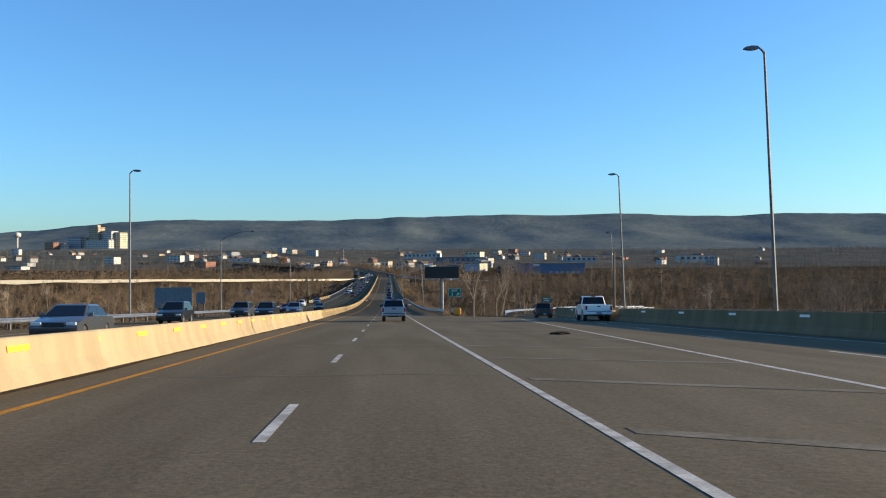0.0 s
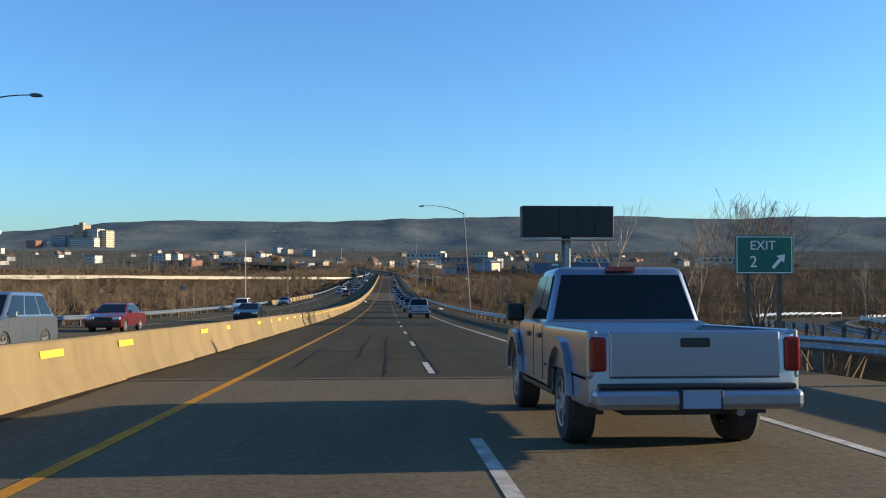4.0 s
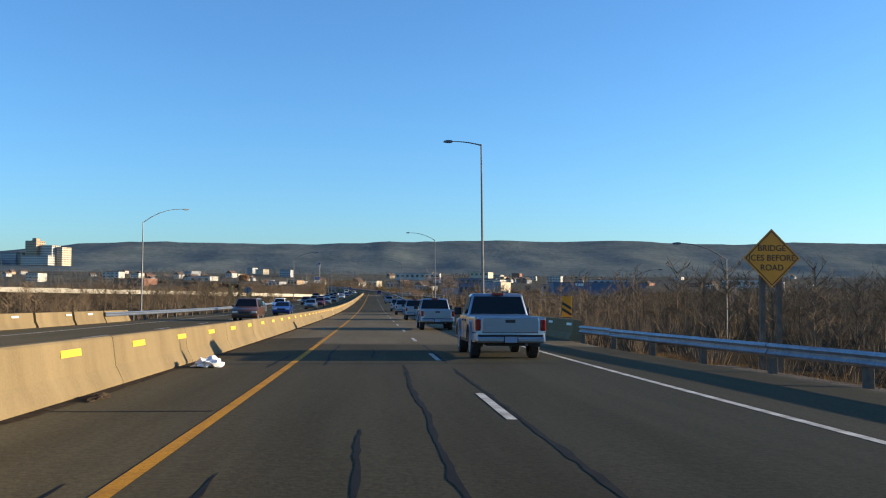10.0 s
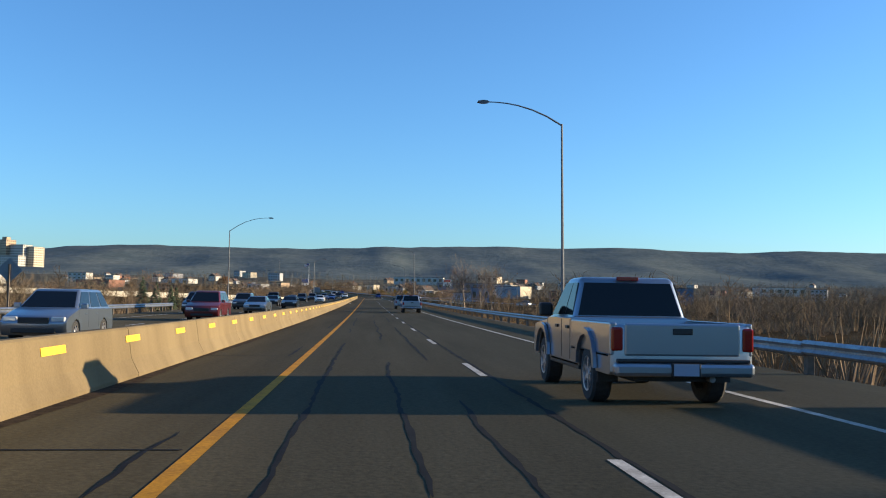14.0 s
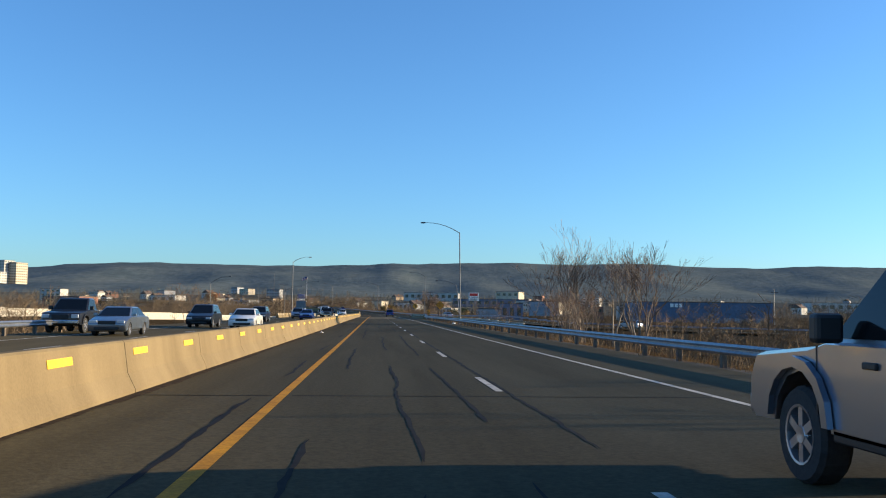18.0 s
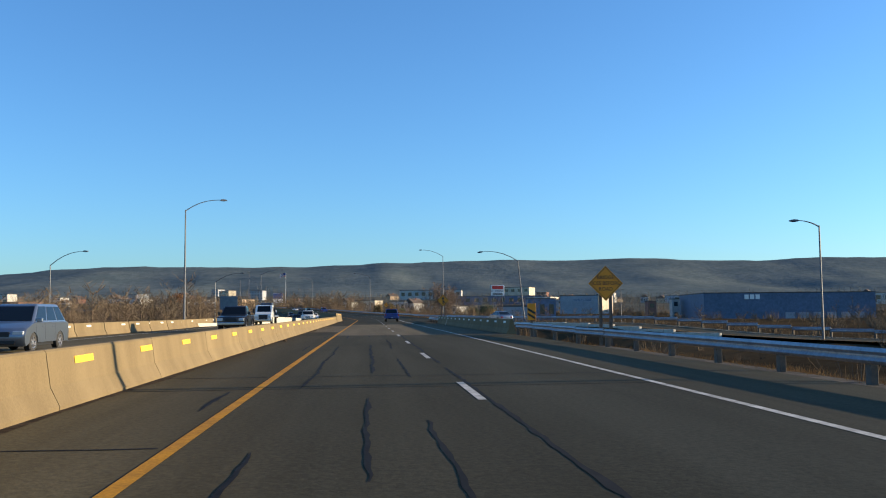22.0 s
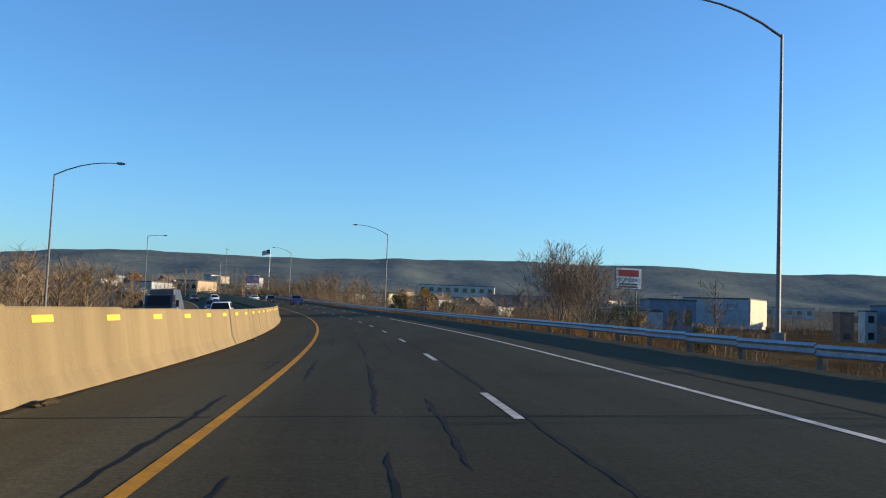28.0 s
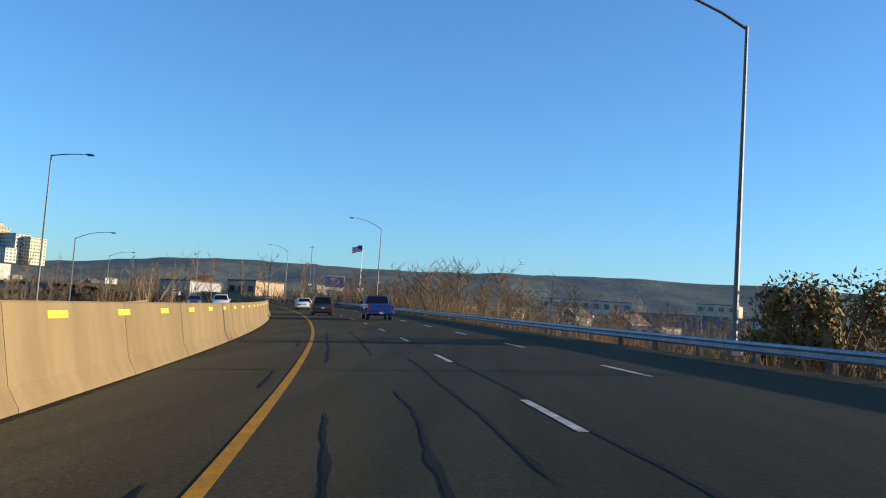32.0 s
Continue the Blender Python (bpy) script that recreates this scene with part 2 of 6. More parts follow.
def prism(bm, outline, y0, y1, m=None):
    """An outline in x, z drawn out from y0 to y1."""
    a = [bm.verts.new((x, y0, z)) for x, z in outline]
    b = [bm.verts.new((x, y1, z)) for x, z in outline]
    n = len(outline)
    fs = [bm.faces.new(a), bm.faces.new(b[::-1])]
    for i in range(n):
        fs.append(bm.faces.new((a[i], b[i], b[(i + 1) % n], a[(i + 1) % n])))
    bmesh.ops.recalc_face_normals(bm, faces=fs)
    if m is not None:
        bmesh.ops.transform(bm, matrix=m, verts=a + b)
    return bm


def strip(name, s0, s1, d0, d1, h, mat, parent=None, label="", step=1.0):
    """A band along the road between the offsets d0 and d1 (numbers or functions of s)."""
    f0 = d0 if callable(d0) else (lambda s: d0)
    f1 = d1 if callable(d1) else (lambda s: d1)
    n = max(1, int(round((s1 - s0) / step)))
    verts, faces = [], []
    for i in range(n + 1):
        s = s0 + (s1 - s0) * i / n
        verts += [road(s, f0(s), h), road(s, f1(s), h)]
    for i in range(n):
        faces.append((2 * i, 2 * i + 1, 2 * i + 3, 2 * i + 2))
    return raw(name, verts, faces, mat, parent, label)

# ---- the road ----
def barrier_d(s):
    return lerp_table(s, [(-260, -2.9), (10, -2.9), (75, -3.25), (150, -4.2), (660, -4.05), (720, -4.2), (760, -4.65)])


def right_edge(s):
    return lerp_table(s, [(-260, 20.6), (40, 20.6), (80, 21.0), (100, 10.5), (120, 9.3), (284, 9.3), (302, 8.35), (392, 8.35), (412, 9.3), (640, 9.3), (657, 8.35), (738, 8.6), (746, 9.4), (752, 14.6), (766, 12.6), (780, 10.2), (790, 9.6), (1900, 9.6)])


def left_edge(s):
    return lerp_table(s, [(-260, -19.5), (150, -19.5), (170, -21.0), (230, -21.0), (300, -18.5), (1900, -18.5)])


BREAKS = [(-260, 118, CONCRETE_DECK), (118, 299, ASPHALT), (299, 385, CONCRETE_DECK), (385, 657.6, ASPHALT), (657.6, 707.2, CONCRETE_DECK), (707.2, 1900, ASPHALT_DARK)]
carriageways = []
for a, b, m in BREAKS:
    r = strip("road", a, b, lambda s: barrier_d(s) - 0.4, 5.5, 0.0, m)
    strip("shoulder", a, b, 5.5, right_edge, 0.0, m, r)
    tagged(r, "weathered grey-brown concrete bridge deck" if m is CONCRETE_DECK else "dark worn asphalt motorway lanes with sealed cracks", "road", kind="structure")
    carriageways.append((a, b, r))
opposite = strip("road", -260, 1900, left_edge, lambda s: barrier_d(s) - 0.5, -0.005, ASPHALT)
tagged(opposite, "worn asphalt lanes of the opposite carriageway", "road", kind="structure")


def on(s):
    return next(r for a, b, r in carriageways if a <= s <= b)


# asphalt carried over the bridges' ends on the inner shoulder
raw("asphalt_patch", [road(299.1, -4.3, 0.003), road(299.1, -1.9, 0.003), road(305.5, -1.9, 0.003), road(303.6, -4.3, 0.003)], [(0, 1, 2, 3)], ASPHALT, on(300), "dark asphalt patch on the inner shoulder")
for a, b in ((657.6, 667.6), (696.2, 707.2)):
    strip("asphalt_patch", a, b, -4.3, -1.9, 0.003, ASPHALT_DARK, on((a + b) / 2), "dark asphalt patch on the inner shoulder")


# lines
for a, b, r in carriageways:
    strip("edge_line", a, b, -1.83, -1.68, 0.005, YELLOW_LINE, r, "yellow painted edge line")
    strip("edge_line", a, min(b, 850), 5.28, 5.42, 0.005, WHITE_LINE, r, "white painted edge line")
s = 10.9 - 12.19 * 4
while s < 1450:
    strip("lane_dash", s - 1.7, s + 1.7, 1.77, 1.9, 0.0055, WHITE_LINE, on(s))
    s += 12.19
s = -60.0
while s < 1450:
    strip("lane_dash", s - 1.7, s + 1.7, -11.5, -11.36, 0.0, WHITE_LINE, opposite)
    s += 12.19
strip("edge_line", -260, 1900, -7.6, -7.46, 0.0, YELLOW_LINE, opposite)
strip("edge_line", -260, 1900, -15.4, -15.26, 0.0, WHITE_LINE, opposite)


s = 860.0
while s < 1300:
    strip("lane_dash", s - 1.7, s + 1.7, 5.28, 5.42, 0.005, WHITE_LINE, on(s))
    s += 12.19

# the gore before the exit: a second line, worn hatching, exit lane dashes
deck = carriageways[0][2]


def gore_line(s):
    return lerp_table(s, [(-260, 6.0), (-60, 6.6), (13, 10.5), (78, 14.5)])


strip("pavement_seam", 745, 850, 6.55, 6.62, 0.006, SEALANT, carriageways[-1][2])
strip("edge_line", -60, 78, gore_line, lambda s: gore_line(s) + 0.16, 0.004, WHITE_LINE, deck)
for i in range(17):
    s = -40 + 6.6 * i
    g = gore_line(s + 2)
    raw("hatch_line", [road(s + 3.2, 5.6, 0.005), road(s + 3.65, 5.6, 0.005), road(s + 0.45, g - 0.1, 0.005), road(s, g - 0.1, 0.005)], [(0, 1, 2, 3)], WORN_LINE, deck)
for i in range(12):
    s = -40 + 12.19 * i
    if s < 80:
        strip("lane_dash", s, s + 3.2, lambda s: gore_line(s) + 3.7, lambda s: gore_line(s) + 3.84, 0.004, WHITE_LINE, deck)
strip("edge_line", -60, 80, 18.6, 18.74, 0.004, WHITE_LINE, deck)

# sealed cracks along the lanes, joints across them, and dark lines for pole shadows
rng = random.Random(5)


def crack(s0, s1, d, width, parent, h=0.0043, wob=0.12):
    n = max(2, int((s1 - s0) / 0.3))
    verts, faces = [], []
    for i in range(n + 1):
        s = s0 + (s1 - s0) * i / n
        o = d + 0.5 * wob * noise.noise((s * 0.22, d * 3, 0)) + 0.035 * min(1, wob * 8) * noise.noise((s * 0.6, d, 4)) + 0.04 * noise.noise((s * 2.1, d, 6))
        end = min(1, 0.2 + i * 0.3, 0.2 + (n - i) * 0.3)
        w0, w1 = (width * (0.3 + 1.1 * abs(noise.noise((s * 0.7, d, k))) + 0.35 * noise.noise((s * 4.1, d, k))) * end for k in (9, 14))
        verts += [road(s, o - w0, h), road(s, o + w1, h)]
        if i:
            faces.append((2 * i - 2, 2 * i - 1, 2 * i + 1, 2 * i))
    raw("crack_seal", verts, faces, SEALANT, parent)


def joint(s, d0, d1, width, parent, skew=0.0, mat=None):
    n = 16
    verts, faces = [], []
    for i in range(n + 1):
        d = d0 + (d1 - d0) * i / n
        q = s + skew * d + 0.05 * noise.noise((d * 0.9, s, 2))
        verts += [road(q - width, d, 0.0047), road(q + width, d, 0.0047)]
        if i:
            faces.append((2 * i - 2, 2 * i - 1, 2 * i + 1, 2 * i))
    raw("joint", verts, faces, mat or SEALANT, parent)


for a, b, r in carriageways:
    if r.data.materials[0] is CONCRETE_DECK:
        for q in (a + 0.4, b - 0.4):
            if -60 < q < 1000:
                joint(q, barrier_d(q), 8.0, 0.06, r, 0.01)
        continue
    hi = min(b, 1100)
    s = a + 0.5
    while s < hi:        # the seam between the lanes, almost unbroken
        e = min(hi, s + rng.uniform(18, 40))
        crack(s, e, 1.95, 0.075, r, wob=0.05)
        s = e + rng.uniform(0, 3)
    for d in (-1.05, 0.12, 0.95):
        s = a + rng.uniform(0, 6)
        while s < hi:
            e = min(hi, s + rng.uniform(5, 26))
            crack(s, e, d + rng.uniform(-0.12, 0.12), 0.062, r, wob=0.2)
            s = e + rng.uniform(1, 14)
    s = a + 4
    while s < hi:
        crack(s, min(hi, s + rng.uniform(3, 9)), -2.15, 0.06, r, wob=0.15)
        s += rng.uniform(8, 22)
    s = a + 6
    while s < hi:
        k = rng.random()
        joint(s, barrier_d(s) + 0.1, -1.9, 0.03, r, 0.02)
        if k < 0.3:
            joint(s, -1.6, 5.2, 0.03, r, 0.01)
        s += rng.uniform(9, 14)
for s in (17.6, 30.5, 47.0, 60.5, 85.0):
    joint(s, -1.5, 5.2, 0.06, deck, 0.0, WORN_LINE)
joint(85.2, -2.8, 14, 0.05, deck, 0.01)
joint(307.4, -4.0, 5.3, 0.03, on(307), 0.0)
# dark line laid across the deck for the bridge lamp's cast shadow
joint(335.6, -4.0, 8.0, 0.05, on(335), 0.2)
joint(696.8, -4.2, 8.0, 0.06, on(697), 0.3)
# the line at 218.2 draws a lamp pole's shadow over the lanes
for s in (195.2, 218.2, 621.2, 641.8):
    joint(s, -4.0, 5.3, 0.035, on(s), 0.05)

# ---- median barrier ----
def jersey(length, height, base=0.6, top=0.16):
    bm = bmesh.new()
    h, t, b = height, top / 2, base / 2
    out = [(b, 0), (b, 0.07), (b - 0.13, 0.07 + 0.26), (t + 0.02, h - 0.03), (t - 0.01, h), (-t + 0.01, h), (-t - 0.02, h - 0.03), (-b + 0.13, 0.33), (-b, 0.07), (-b, 0)]
    return prism(bm, out, -length / 2, length / 2)


def barrier_run(name, s0, s1, d_of, height, length, label, mark=None, mark_gap=3.946, mark_side=1, first=0.0, base=0.6, mat=BARRIER):
    top = empty(name, Matrix.Translation(road(s0, d_of(s0), 0)), label, "barrier", kind="structure")
    bm = jersey(length - 0.02, height, base)
    me = bpy.data.meshes.new("barrier_segment")
    bm.to_mesh(me)
    bm.free()
    inv = top.matrix_world.inverted()
    s = s0 + length / 2
    while s < s1:
        place("barrier_segment", me, mat, top, m=inv @ road_frame(s, d_of(s) - mark_side * 0.3, -0.01))
        s += length
    if mark:
        bm = boxed(-0.008, 0.008, -0.46, 0.46, -0.055, 0.055, bevel=0.003)
        mm = bpy.data.meshes.new("reflector")
        bm.to_mesh(mm)
        bm.free()
        s = s0 + first
        while s < s1:
            z = height - 0.2
            low, high = base / 2 - 0.13, 0.1
            face = low + (high - low) * (z + 0.01 - 0.33) / (height - 0.36)
            lean = math.atan((low - high) / (height - 0.36))
            place("reflector", mm, mark, top, m=inv @ road_frame(s, d_of(s) - mark_side * 0.3) @ Matrix.Translation((mark_side * (face + 0.005), 0, z)) @ Matrix.Rotation(-lean * mark_side, 4, "Y"))
            s += mark_gap
    return top


barrier_run("median_barrier", -120, 93.5, barrier_d, 0.84, 6.1, "sunlit pale concrete median barrier with yellow reflectors", REFLECT_Y, first=1.8, mat=BARRIER_LIGHT)
median = barrier_run("median_barrier", 93.5, 742, barrier_d, 0.84, 6.1, "sunlit tan concrete median barrier with yellow reflectors", REFLECT_Y, first=1.384)
barrier_run("median_barrier", 742.1, 1150, barrier_d, 1.36, 6.1, "tall sunlit concrete median barrier with yellow reflectors", REFLECT_Y, first=2.5, base=0.7)

# pale repaired joints, and grit along the foot
def pale_joint(top, s, d, height, width):
    part("repaired_joint", jersey(width, height + 0.012, 0.63, 0.185), BARRIER_PALE, top, "pale repaired barrier joint", m=top.matrix_world.inverted() @ road_frame(s, d, -0.008))


pale_joint(median, 368.6, barrier_d(368.6) - 0.3, 0.84, 0.4)


def grit(s0, s1, parent):
    n = int((s1 - s0) / 0.6)
    verts, faces = [], []
    for i in range(n + 1):
        s = s0 + (s1 - s0) * i / n
        w = 0.12 + 0.22 * max(0.0, noise.noise((s * 0.13, 1, 0)) + 0.35) + 0.07 * noise.noise((s * 1.1, 2, 0))
        verts += [road(s, barrier_d(s) - 0.05, 0.006), road(s, barrier_d(s) + max(0.04, w), 0.006)]
        if i:
            faces.append((2 * i - 2, 2 * i - 1, 2 * i + 1, 2 * i))
    raw("grit", verts, faces, DEBRIS, parent, "dark grit along the barrier's foot")


for a, b, r in carriageways:
    grit(max(-20, a), min(1050, b), r)

# ---- ground ----
# slip roads: d, s and height against the valley's own levels
def ramp_path(rows):
    pts = [Vector((road(s, 0).x + d, s, z)) if z is not None else road(s, d, -0.02) for s, d, z in rows]
    fine = []
    for i in range(len(pts) - 1):
        a, b, c, e = pts[max(0, i - 1)], pts[i], pts[i + 1], pts[min(len(pts) - 1, i + 2)]
        for k in range(6):
            u = k / 6
            fine.append(0.5 * (2 * b + (c - a) * u + (2 * a - 5 * b + 4 * c - e) * u * u + (3 * b - a - 3 * c + e) * u ** 3))
    return fine + [pts[-1]]


EXIT_RAMP = ramp_path([(60, 17.0, -3.1), (91, 20.0, -4.6), (120, 23.5, -6.0), (149, 29.0, -7.4), (175, 37.0, -8.6), (200, 48.0, -9.6), (228, 68.0, -11.0), (246, 95.0, -12.2), (252, 130.0, -12.8), (245, 180.0, -13.0)])
ENTRY_RAMP = ramp_path([(560, 150.0, -13.2), (620, 92.0, -13.0), (672, 42.0, -12.4), (702, 27.0, None), (722, 20.5, None), (738, 16.0, None), (752, 12.2, None), (764, 9.8, None)])
LEFT_RAMP = ramp_path([(420, -330.0, -8.0), (500, -210.0, -8.6), (560, -125.0, -9.6), (610, -66.0, -10.8), (650, -38.0, -11.5), (690, -25.0, -11.9), (730, -18.0, None), (770, -16.0, None)])
RAMPS = [EXIT_RAMP, ENTRY_RAMP, LEFT_RAMP]


def nearest_on(path, x, y):
    best, z = 1e9, 0.0
    for a, b in zip(path, path[1:]):
        ex, ey = b.x - a.x, b.y - a.y
        u = max(0.0, min(1.0, ((x - a.x) * ex + (y - a.y) * ey) / (ex * ex + ey * ey)))
        q = math.hypot(a.x + ex * u - x, a.y + ey * u - y)
        if q < best:
            best, z = q, a.z + (b.z - a.z) * u
    return best, z


def along(path, off):
    """Points beside a path, off metres to its right."""
    res = []
    for i, p in enumerate(path):
        t = path[min(len(path) - 1, i + 1)] - path[max(0, i - 1)]
        r = Vector((t.y, -t.x, 0)).normalized()
        res.append(p + r * off)
    return res


def band(name, path, off0, off1, h, mat, parent=None, label=""):
    a, b = along(path, off0), along(path, off1)
    verts = [v + Vector((0, 0, h)) for pair in zip(a, b) for v in pair]
    return raw(name, verts, [(2 * i, 2 * i + 1, 2 * i + 3, 2 * i + 2) for i in range(len(path) - 1)], mat, parent, label)


for path, lo, hi in ((EXIT_RAMP, -4.5, 5.0), (ENTRY_RAMP, -3.5, 3.5), (LEFT_RAMP, -4.0, 4.0)):
    r = tagged(band("road", path, lo, hi, -0.03, ASPHALT), "worn asphalt slip road", "road", kind="structure")
    band("edge_line", path, lo + 0.9, lo + 1.04, -0.024, YELLOW_LINE, r)
    band("edge_line", path, hi - 1.1, hi - 0.96, -0.024, WHITE_LINE, r)


def floor_level(y):
    return lerp_table(y, [(-300, -13.0), (300, -13.6), (700, -14.5), (1100, -12), (1300, -7), (1500, 1), (2200, 18), (3200, 42), (5000, 70)])


BEND = [(k, road(k)) for k in range(735, 1890, 15)]


def level(x, y):
    """Height of the land at x, y (x across the straight road)."""
    s = min(1880.0, max(-255.0, y))
    # nearest place on the line, good enough off the curve
    if s > 735:
        best, p = min(BEND, key=lambda q: (q[1].x - x) ** 2 + (q[1].y - y) ** 2)
        dx = (Vector((x, y, 0)) - Vector((p.x, p.y, 0))).dot(Vector((math.cos(heading(best)), math.sin(heading(best)), 0)))
        away = math.hypot(p.x - x, p.y - y)
        d = away if dx > 0 else -away
        s = best
    else:
        d = x
    zr = road(s, max(-18, min(8.9, d)), 0).z
    left, right = left_edge(s) - 1.0, right_edge(s) + 0.3
    out = max(0.0, left - d, d - right)
    low = floor_level(y) + 1.6 * noise.noise((x * 0.008, y * 0.008, 0.3)) + 0.5 * noise.noise((x * 0.05, y * 0.05, 1.3)) + 13 * ramp(y, 1150, 1900) * noise.noise((x * 0.0028, y * 0.0028, 5.1))
    bankdown = zr - 0.12 - max(0.0, out - 0.6) * (0.3 - 0.15 * ramp(s, 735, 770) if d > 0 else 0.3)
    if low < zr - 0.4:
        z = max(low, bankdown)
    else:
        z = zr - 0.12 + (low - zr) * ramp(out, 8, 90)
    if out <= 0:
        return zr - 0.5
    for path in RAMPS:
        near, zp = nearest_on(path, x, y)
        if near < 90:
            zp -= 0.25 + max(0.0, near - 6.5) * 0.3
            z = max(z, zp) if near > 6.0 else zp
    return z


xs = [-3000, -2000, -1400, -1000, -760, -600, -480, -390, -320, -260, -215, -180, -150, -125, -105, -90, -78, -68, -60, -53, -47, -42, -37.5, -33.5, -30, -27, -24.5, -22.5, -20.8, -19.3, -12, -4, 4, 8.5, 9.0, 10, 11.5, 13.3, 15.5, 18.5, 20.8, 22, 24, 27, 31, 36, 42, 49, 57, 67, 80, 96, 115, 140, 170, 210, 260, 320, 400, 500, 640, 820, 1050, 1400, 2000, 3000]
ys = [-300 + 12 * i for i in range(112)] + [1060 + 60 * i for i in range(20)] + [2300 + 200 * i for i in range(14)]
verts = [(x, y, level(x, y)) for y in ys for x in xs]
nx = len(xs)
faces = [(j * nx + i, j * nx + i + 1, (j + 1) * nx + i + 1, (j + 1) * nx + i) for j in range(len(ys) - 1) for i in range(nx - 1)]
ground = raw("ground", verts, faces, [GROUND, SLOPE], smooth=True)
# faces beyond 1180 m take the haze-tinted slope colour
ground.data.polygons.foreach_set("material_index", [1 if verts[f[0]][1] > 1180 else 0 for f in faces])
tagged(ground, "brown winter grass and scrub over a wide valley floor", "ground", kind="structure")

# dry grass under and behind the rails
def verge(s0, s1):
    offs = (0.55, 1.3, 2.2, 3.4, 5.0, 7.0)
    n = int((s1 - s0) / 3)
    verts = []
    for i in range(n + 1):
        s = s0 + (s1 - s0) * i / n
        for k, o in enumerate(offs):
            p = road(s, right_edge(s) + o + 0.15 * noise.noise((s * 0.4, k, 0)))
            verts.append((p.x, p.y, level(p.x, p.y) + (0.06 if k else -0.02) + 0.05 * noise.noise((s * 0.5, o, 1))))
    m = len(offs)
    tagged(raw("verge", verts, [(i * m + k, i * m + k + 1, (i + 1) * m + k + 1, (i + 1) * m + k) for i in range(n) for k in range(m - 1)], THATCH, smooth=True),
           "matted dry golden grass along the guardrail", "grass", kind="structure")


for a, b in ((124, 292), (412, 642), (762, 1100)):
    verge(a, b)

# ---- the long ridge ----
RIDGE = [(-3600, 160), (-2600, 150), (-2052, 150), (-1750, 170), (-1455, 205), (-1156, 222), (-857, 222), (-559, 219), (-260, 221), (39, 236), (338, 242), (636, 250), (935, 245), (1234, 256), (1532, 244), (1831, 239), (2130, 254), (2632, 247), (4000, 250)]


def ridge_top(x):
    return lerp_table(x, RIDGE) + 5 * noise.noise((x / 120, 0, 0))


verts, faces = [], []
rx = [-4600 + 60 * i for i in range(160)]
rows_n = 22
for j in range(rows_n + 1):
    v = j / rows_n
    for x in rx:
        top = ridge_top(x)
        prof = v ** 1.35
        spur = 22 * noise.noise((x / 420, v * 2.2, 2)) + 10 * noise.noise((x / 150, v * 5, 5))
        y = 3300 + 1500 * v - 0.00002 * (x * x)
        z = 38 + (top - 38) * prof + spur * math.sin(math.pi * v) + (2.5 * noise.noise((x / 23, v * 30, 7)) if v > 0.9 else 0)
        verts.append((x, y, z))
n = len(rx)
faces = [(j * n + i, j * n + i + 1, (j + 1) * n + i + 1, (j + 1) * n + i) for j in range(rows_n) for i in range(n - 1)]
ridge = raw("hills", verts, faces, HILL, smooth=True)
tagged(ridge, "long wooded ridge behind the town, coloured blue-grey for haze", "hill", kind="structure")


# ---- street lamps ----
def street_lamp(s, d, height, arm, side, rise=1.4, lean=0.0, sink=0.0, turn=0.0):
    """A tapered pole with one curved arm and a flat lamp head; side -1: the arm points left."""
    base = upright(s, d, -sink, turn)
    e = empty("street_lamp", base @ Matrix.Rotation(radians(lean), 4, "Y"), "tall grey tapered steel street lamp with a curved arm", "street lamp", "lamps along the motorway")
    h = height + sink
    part("pole", tube(bmesh.new(), [(0, 0, 0), (0, 0, h * 0.5), (0, 0, h)], [0.115, 0.09, 0.065], 8), POLE_STEEL, e, smooth=True)
    part("base", boxed(-0.22, 0.22, -0.22, 0.22, -0.3, 0.12, bevel=0.03), POLE_STEEL, e)
    pts = [(side * arm * u, 0, h - 0.1 + rise * (1 - (1 - u) ** 2.2)) for u in (0, 0.2, 0.4, 0.6, 0.75, 0.9, 1.0)]
    part("arm", tube(bmesh.new(), pts, [0.06, 0.055, 0.05, 0.045, 0.04, 0.035, 0.035], 6), POLE_STEEL, e, smooth=True)
    x, z = pts[-1][0], pts[-1][2]
    bm = bmesh.new()
    prism(bm, [(0, -0.02), (0.12, 0.08), (0.42, 0.1), (0.72, 0.05), (0.78, -0.04), (0.55, -0.1), (0.3, -0.11), (0.08, -0.07)], -0.15, 0.15)
    bmesh.ops.scale(bm, vec=(side, 1, 1), verts=bm.verts)
    bmesh.ops.translate(bm, vec=(x - side * 0.08, 0, z), verts=bm.verts)
    bmesh.ops.recalc_face_normals(bm, faces=bm.faces)
    part("lamp_head", bm, POLE_STEEL, e)
    return e


for a, b in ((122, 290), (412, 642)):
    strip("gravel_verge", a, b, lambda s: right_edge(s) - 0.12, lambda s: right_edge(s) + 0.75, -0.015, GRAVEL, on((a + b) / 2), "dark gravel along the asphalt's edge")
for s, d, h, a, up, tip in ((221, 11.95, 13.1, 5.2, 1.35, -3.7), (337, 8.78, 14.0, 2.3, 0.3, -1.0), (440, 12.1, 13.0, 4.8, 1.45, -0.8), (622.5, 11.75, 12.9, 4.9, 1.5, -1.1), (802, 17.3, 12.7, 4.6, 1.4, 0.0),
                            (908, 13.15, 11.75, 4.9, 1.3, 0.0), (1020, 14.0, 12.5, 4.6, 1.4, 0.0), (1120, 14.5, 12.5, 4.6, 1.4, 0.0)):
    street_lamp(s, d, h, a, -1, rise=up, lean=tip)
